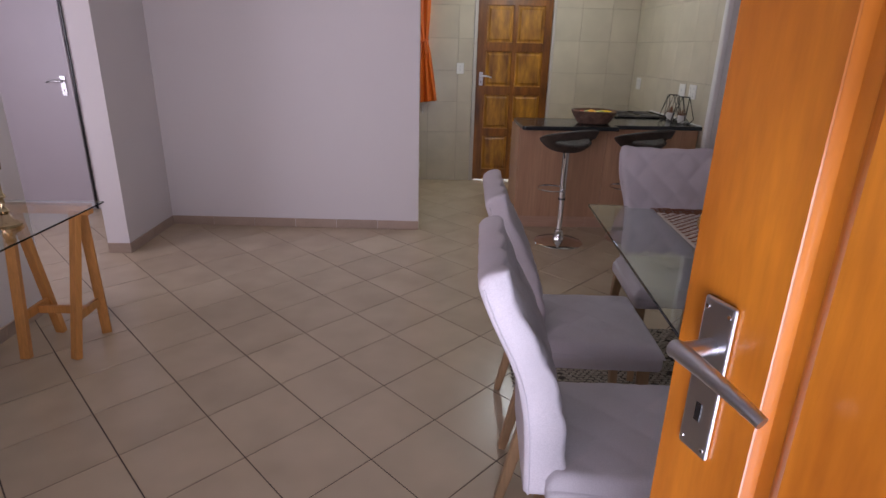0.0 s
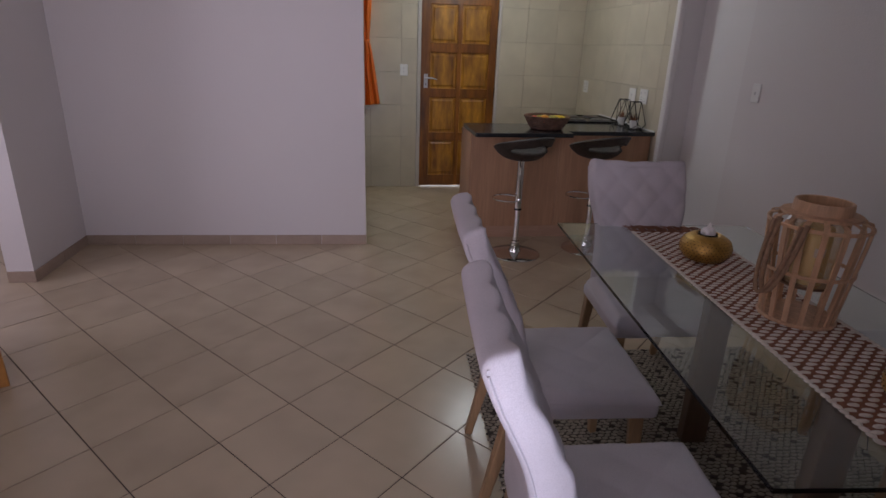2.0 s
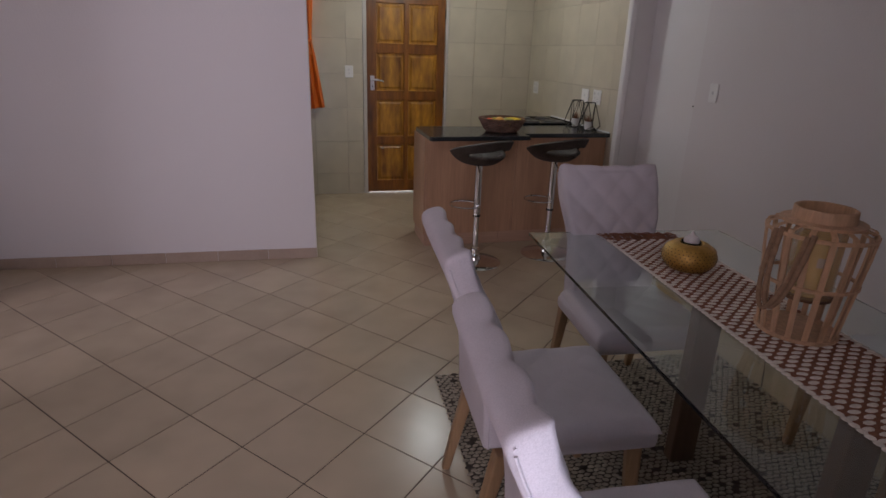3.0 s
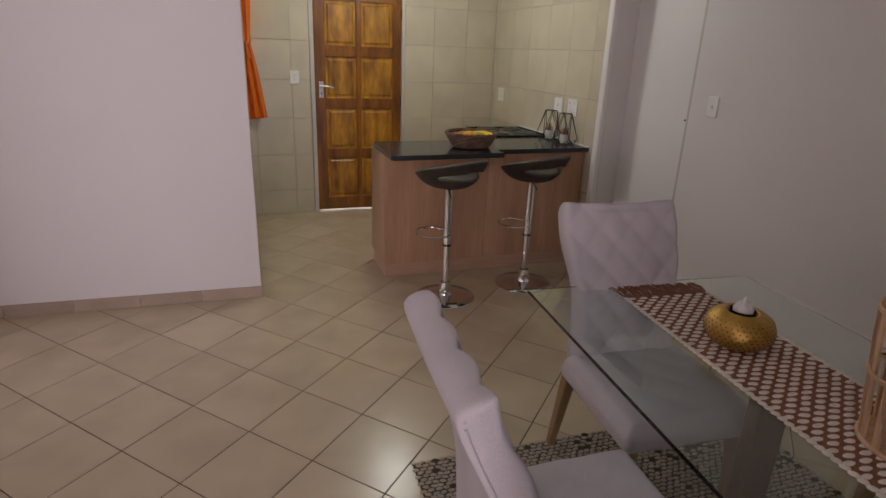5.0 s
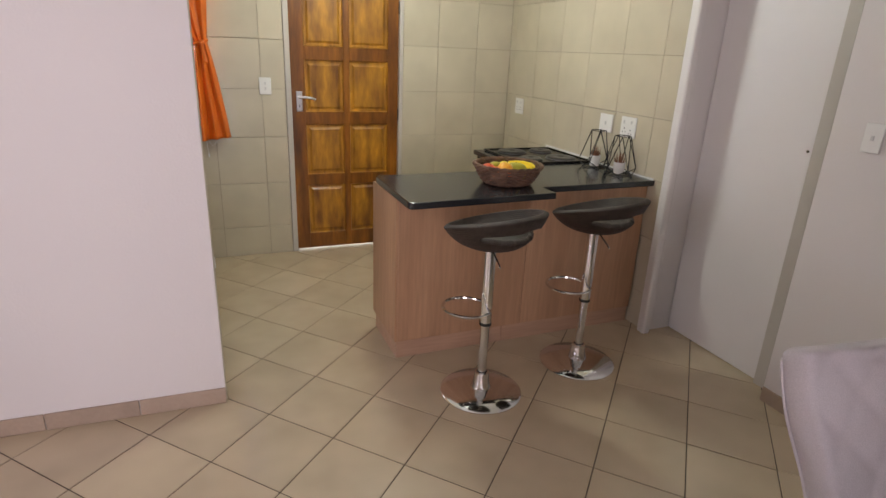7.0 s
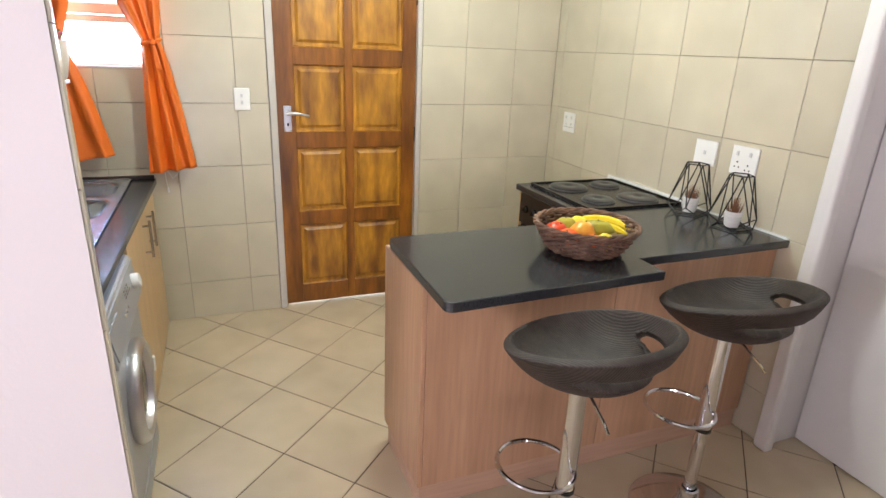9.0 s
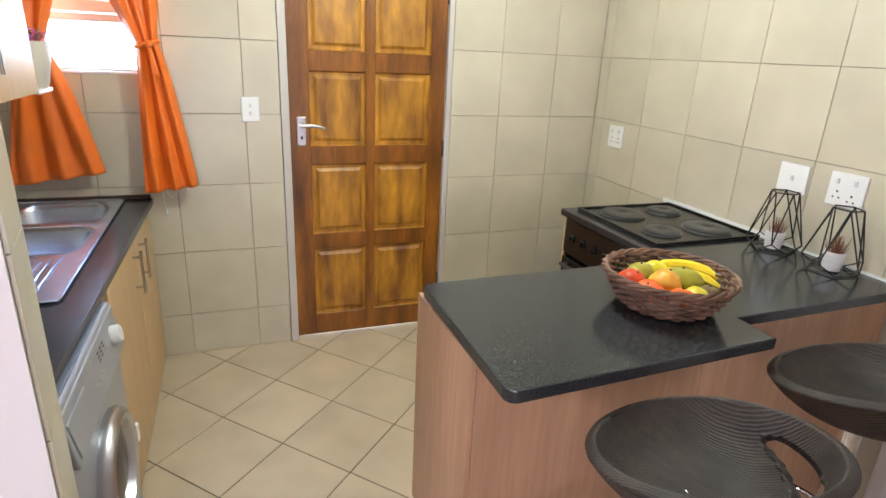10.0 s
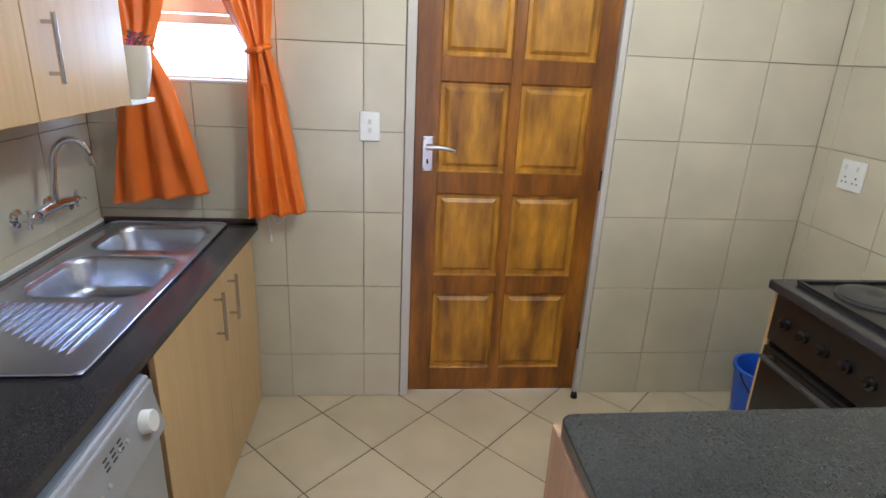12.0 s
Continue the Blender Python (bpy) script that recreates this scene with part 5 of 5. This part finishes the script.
part("candle", bm_lathe([(0.0, 0.120), (0.046, 0.120), (0.046, 0.290), (0.042, 0.296), (0.0, 0.292)], 28, caps=False), material("yellow_wax", (0.70, 0.52, 0.20), 0.5, vary=0.06), lant, "cream pillar candle")
part("candle_label", bm_grid(lambda u, v: Vector((0.0468 * math.cos(3.9 + 0.7 * u), 0.0468 * math.sin(3.9 + 0.7 * u), 0.21 + 0.028 * v)), 10, 1), material("white_label", (0.62, 0.62, 0.68), 0.5), lant, "small white label")
for s in (-1, 1):
    part("handle_bracket", bm_tube([(s * 0.104, 0.0, 0.33), (s * 0.125, 0.0, 0.335), (s * 0.132, 0, 0.325)], 0.004, 6), CHROME, lant)
hand = [(-0.132 - 0.055 * math.sin(a) , 0.11 * math.cos(a) * 0.4 - 0.02, 0.325 - 0.21 * math.sin(a)) for a in [math.pi * i / 22 for i in range(23)]]
part("rope_handle", join(bm_tube(hand, 0.0075, 8), bm_tube([(x - 0.008, y + 0.012, z - 0.006) for x, y, z in hand], 0.0065, 8)), ROPE, lant, "twisted jute rope handle")

# trestle desk with a glass top
desk = thing("glass_desk", pose(0, 0, 0), "narrow clear glass desk on pine trestles by the wall", "desk")
part("glass_top", bm_box((-1.47, 3.15, 0.742), (-0.885, 4.605, 0.750), 0.0012, 1), GLASS, desk).visible_shadow = False


def trestle(y):
    t = part("trestle", bm_box((-1.36, y - 0.022, 0.70), (-0.925, y + 0.022, 0.741), 0.003), PINE, desk, "orange pine trestle")
    for x, xt in ((-1.285, -1.30), (-1.045, -0.985)):
        for s in (-1, 1):
            part("leg", bm_bar((xt, y + s * 0.024, 0.715), (x, y + s * 0.14, 0.0), 0.046, 0.032, 0.003), PINE, t)
        part("tie", bm_bar((x * 0.8 + xt * 0.2, y - 0.105, 0.20), (x * 0.8 + xt * 0.2, y + 0.105, 0.20), 0.018, 0.045, 0.002), PINE, t)
    part("rail", bm_bar((-1.27, y, 0.20), (-1.02, y, 0.20), 0.02, 0.04, 0.002), PINE, t)


trestle(4.555)
trestle(3.40)
BRASS = material("polished_brass", (0.60, 0.48, 0.30), 0.15, 1.0, vary=0.1)
lampb = thing("brass_candlestick", pose(-1.06, 4.20, 0.750), "polished brass candlestick on the glass desk", "candlestick")
part("foot", bm_lathe([(0.0, 0.0), (0.055, 0.0), (0.058, 0.012), (0.048, 0.022), (0.030, 0.030), (0.018, 0.05), (0.0, 0.05)], 32, caps=False), BRASS, lampb)
part("stem", bm_lathe([(0.014, 0.048), (0.022, 0.065), (0.012, 0.08), (0.010, 0.11), (0.020, 0.125), (0.012, 0.14), (0.010, 0.22)], 24), BRASS, lampb)
part("cup", bm_lathe([(0.010, 0.22), (0.026, 0.235), (0.028, 0.26), (0.022, 0.26), (0.020, 0.24), (0.0, 0.238)], 24, caps=False), BRASS, lampb)
# ---- floor and wall tiles, piece by piece ----
# one corner of the lattice and its two steps along the rows
TILE_O, TILE_A, TILE_B = Vector((-0.0233, 3.2121)), Vector((0.2447, 0.2441)), Vector((-0.2333, 0.2529))


def tile_slab():
    """One tile about its middle, a joint's width smaller than its cell."""
    a, b = TILE_A * 0.4933, TILE_B * 0.4933
    return prism([tuple(-a - b), tuple(a - b), tuple(a + b), tuple(b - a)], -0.008, 0.0)


def bevelled(bm, w):
    bmesh.ops.bevel(bm, geom=bm.edges[:], offset=w, segments=1, affect="EDGES")
    return bm


TILE_MESH = mesh_of("tile", bevelled(tile_slab(), 0.0015), FLOOR_TILE)


def inside(x, y):
    return (-1.53 < x < 3.03 and 1.86 < y < 6.7) or (LEFT_K < x < 3.0 and 6.5 < y < 8.55) or (-3.75 < x < -1.5 and 3.75 < y < 7.06)


far_bm, spare = bmesh.new(), bpy.data.meshes.new("spare")
near_count = 0
for i in range(-14, 24):
    for j in range(-20, 22):
        x, y = TILE_O + TILE_A * (i + 0.5) + TILE_B * (j + 0.5)
        r = 0.245
        if not any(inside(x + a, y + b) for a, b in ((0, 0), (r, 0), (-r, 0), (0, r), (0, -r))):
            continue
        if -1.3 < x < 2.6 and 2.6 < y < 8.6 and near_count < 290:
            near_count += 1
            t = new("floor_tile", TILE_MESH)
            t.matrix_world = pose(x, y, random.uniform(-0.0006, 0.0), random.uniform(-0.1, 0.1), random.uniform(-0.1, 0.1), 180 * random.randrange(2))
            t.parent = floor
        else:
            slab = tile_slab()
            bmesh.ops.translate(slab, vec=(x, y, 0), verts=slab.verts[:])
            slab.to_mesh(spare)
            slab.free()
            far_bm.from_mesh(spare)
bpy.data.meshes.remove(spare)
tagged(part("floor_tiles_beyond", far_bm, FLOOR_TILE, floor), kind="stuff")


def wall_tiles(wall, cells, make):
    cache = {}
    for a0, a1, z0, z1 in cells:
        w, h = round(a1 - a0, 3), round(z1 - z0, 3)
        if w < 0.012 or h < 0.012:
            continue
        if (w, h) not in cache:
            cache[(w, h)] = mesh_of("tile", bm_box((-w / 2 + 0.0013, -0.008, -h / 2 + 0.0013), (w / 2 - 0.0013, 0.0, h / 2 - 0.0013), 0.0012, 1), WALL_TILE)
        t = new("wall_tile", cache[(w, h)])
        t.matrix_world = make((a0 + a1) / 2, (z0 + z1) / 2)
        t.parent = wall


def cells(stops, rows, holes=()):
    out = []
    for a0, a1 in zip(stops, stops[1:]):
        for z0, z1 in zip(rows, rows[1:]):
            pieces = [(a0, a1, z0, z1)]
            for h0, h1, k0, k1 in holes:
                nxt = []
                for b0, b1, y0, y1 in pieces:
                    if b1 <= h0 or b0 >= h1 or y1 <= k0 or y0 >= k1:
                        nxt.append((b0, b1, y0, y1))
                        continue
                    nxt += [(b0, h0, y0, y1)] if b0 < h0 else []
                    nxt += [(h1, b1, y0, y1)] if b1 > h1 else []
                    c0, c1 = max(b0, h0), min(b1, h1)
                    nxt += [(c0, c1, y0, k0)] if y0 < k0 else []
                    nxt += [(c0, c1, k1, y1)] if y1 > k1 else []
                pieces = nxt
            out += pieces
    return out


ZROWS = [0.0, 0.224, 0.564, 0.905, 1.246, 1.583, 1.92, 2.26, H]
back_wall = bpy.data.objects["wall_kitchen_back"]
wall_tiles(back_wall, cells([LEFT_K, 0.332, 0.664, 0.994, 1.16], ZROWS, [(WX0, WX1, WZ0, WZ1)]), lambda a, z: pose(a, 8.558, z))
wall_tiles(back_wall, cells([2.05, 2.335, 2.667, RIGHT_K], ZROWS), lambda a, z: pose(a, 8.558, z))
wall_tiles(back_wall, cells([1.16, 1.49, 1.825, 2.05], [2.08, 2.26, H]), lambda a, z: pose(a, 8.558, z))
wall_tiles(bpy.data.objects["wall_kitchen_right"], cells([6.60, 6.775, 7.115, 7.455, 7.795, 8.13, 8.465, 8.55], ZROWS), lambda a, z: pose(RIGHT_K + 0.008, a, z, 0, 0, -90))
wall_tiles(bpy.data.objects["wall_kitchen_left"], cells([6.765, 6.87, 7.21, 7.55, 7.89, 8.23, 8.55], ZROWS), lambda a, z: pose(LEFT_K - 0.008, a, z, 0, 0, 90))
wall_tiles(bpy.data.objects["wall_partition"], cells([6.597, 6.765], ZROWS), lambda a, z: pose(0.595 - (a - 6.588) * 0.1751, a, z, 0, 0, 99.93))
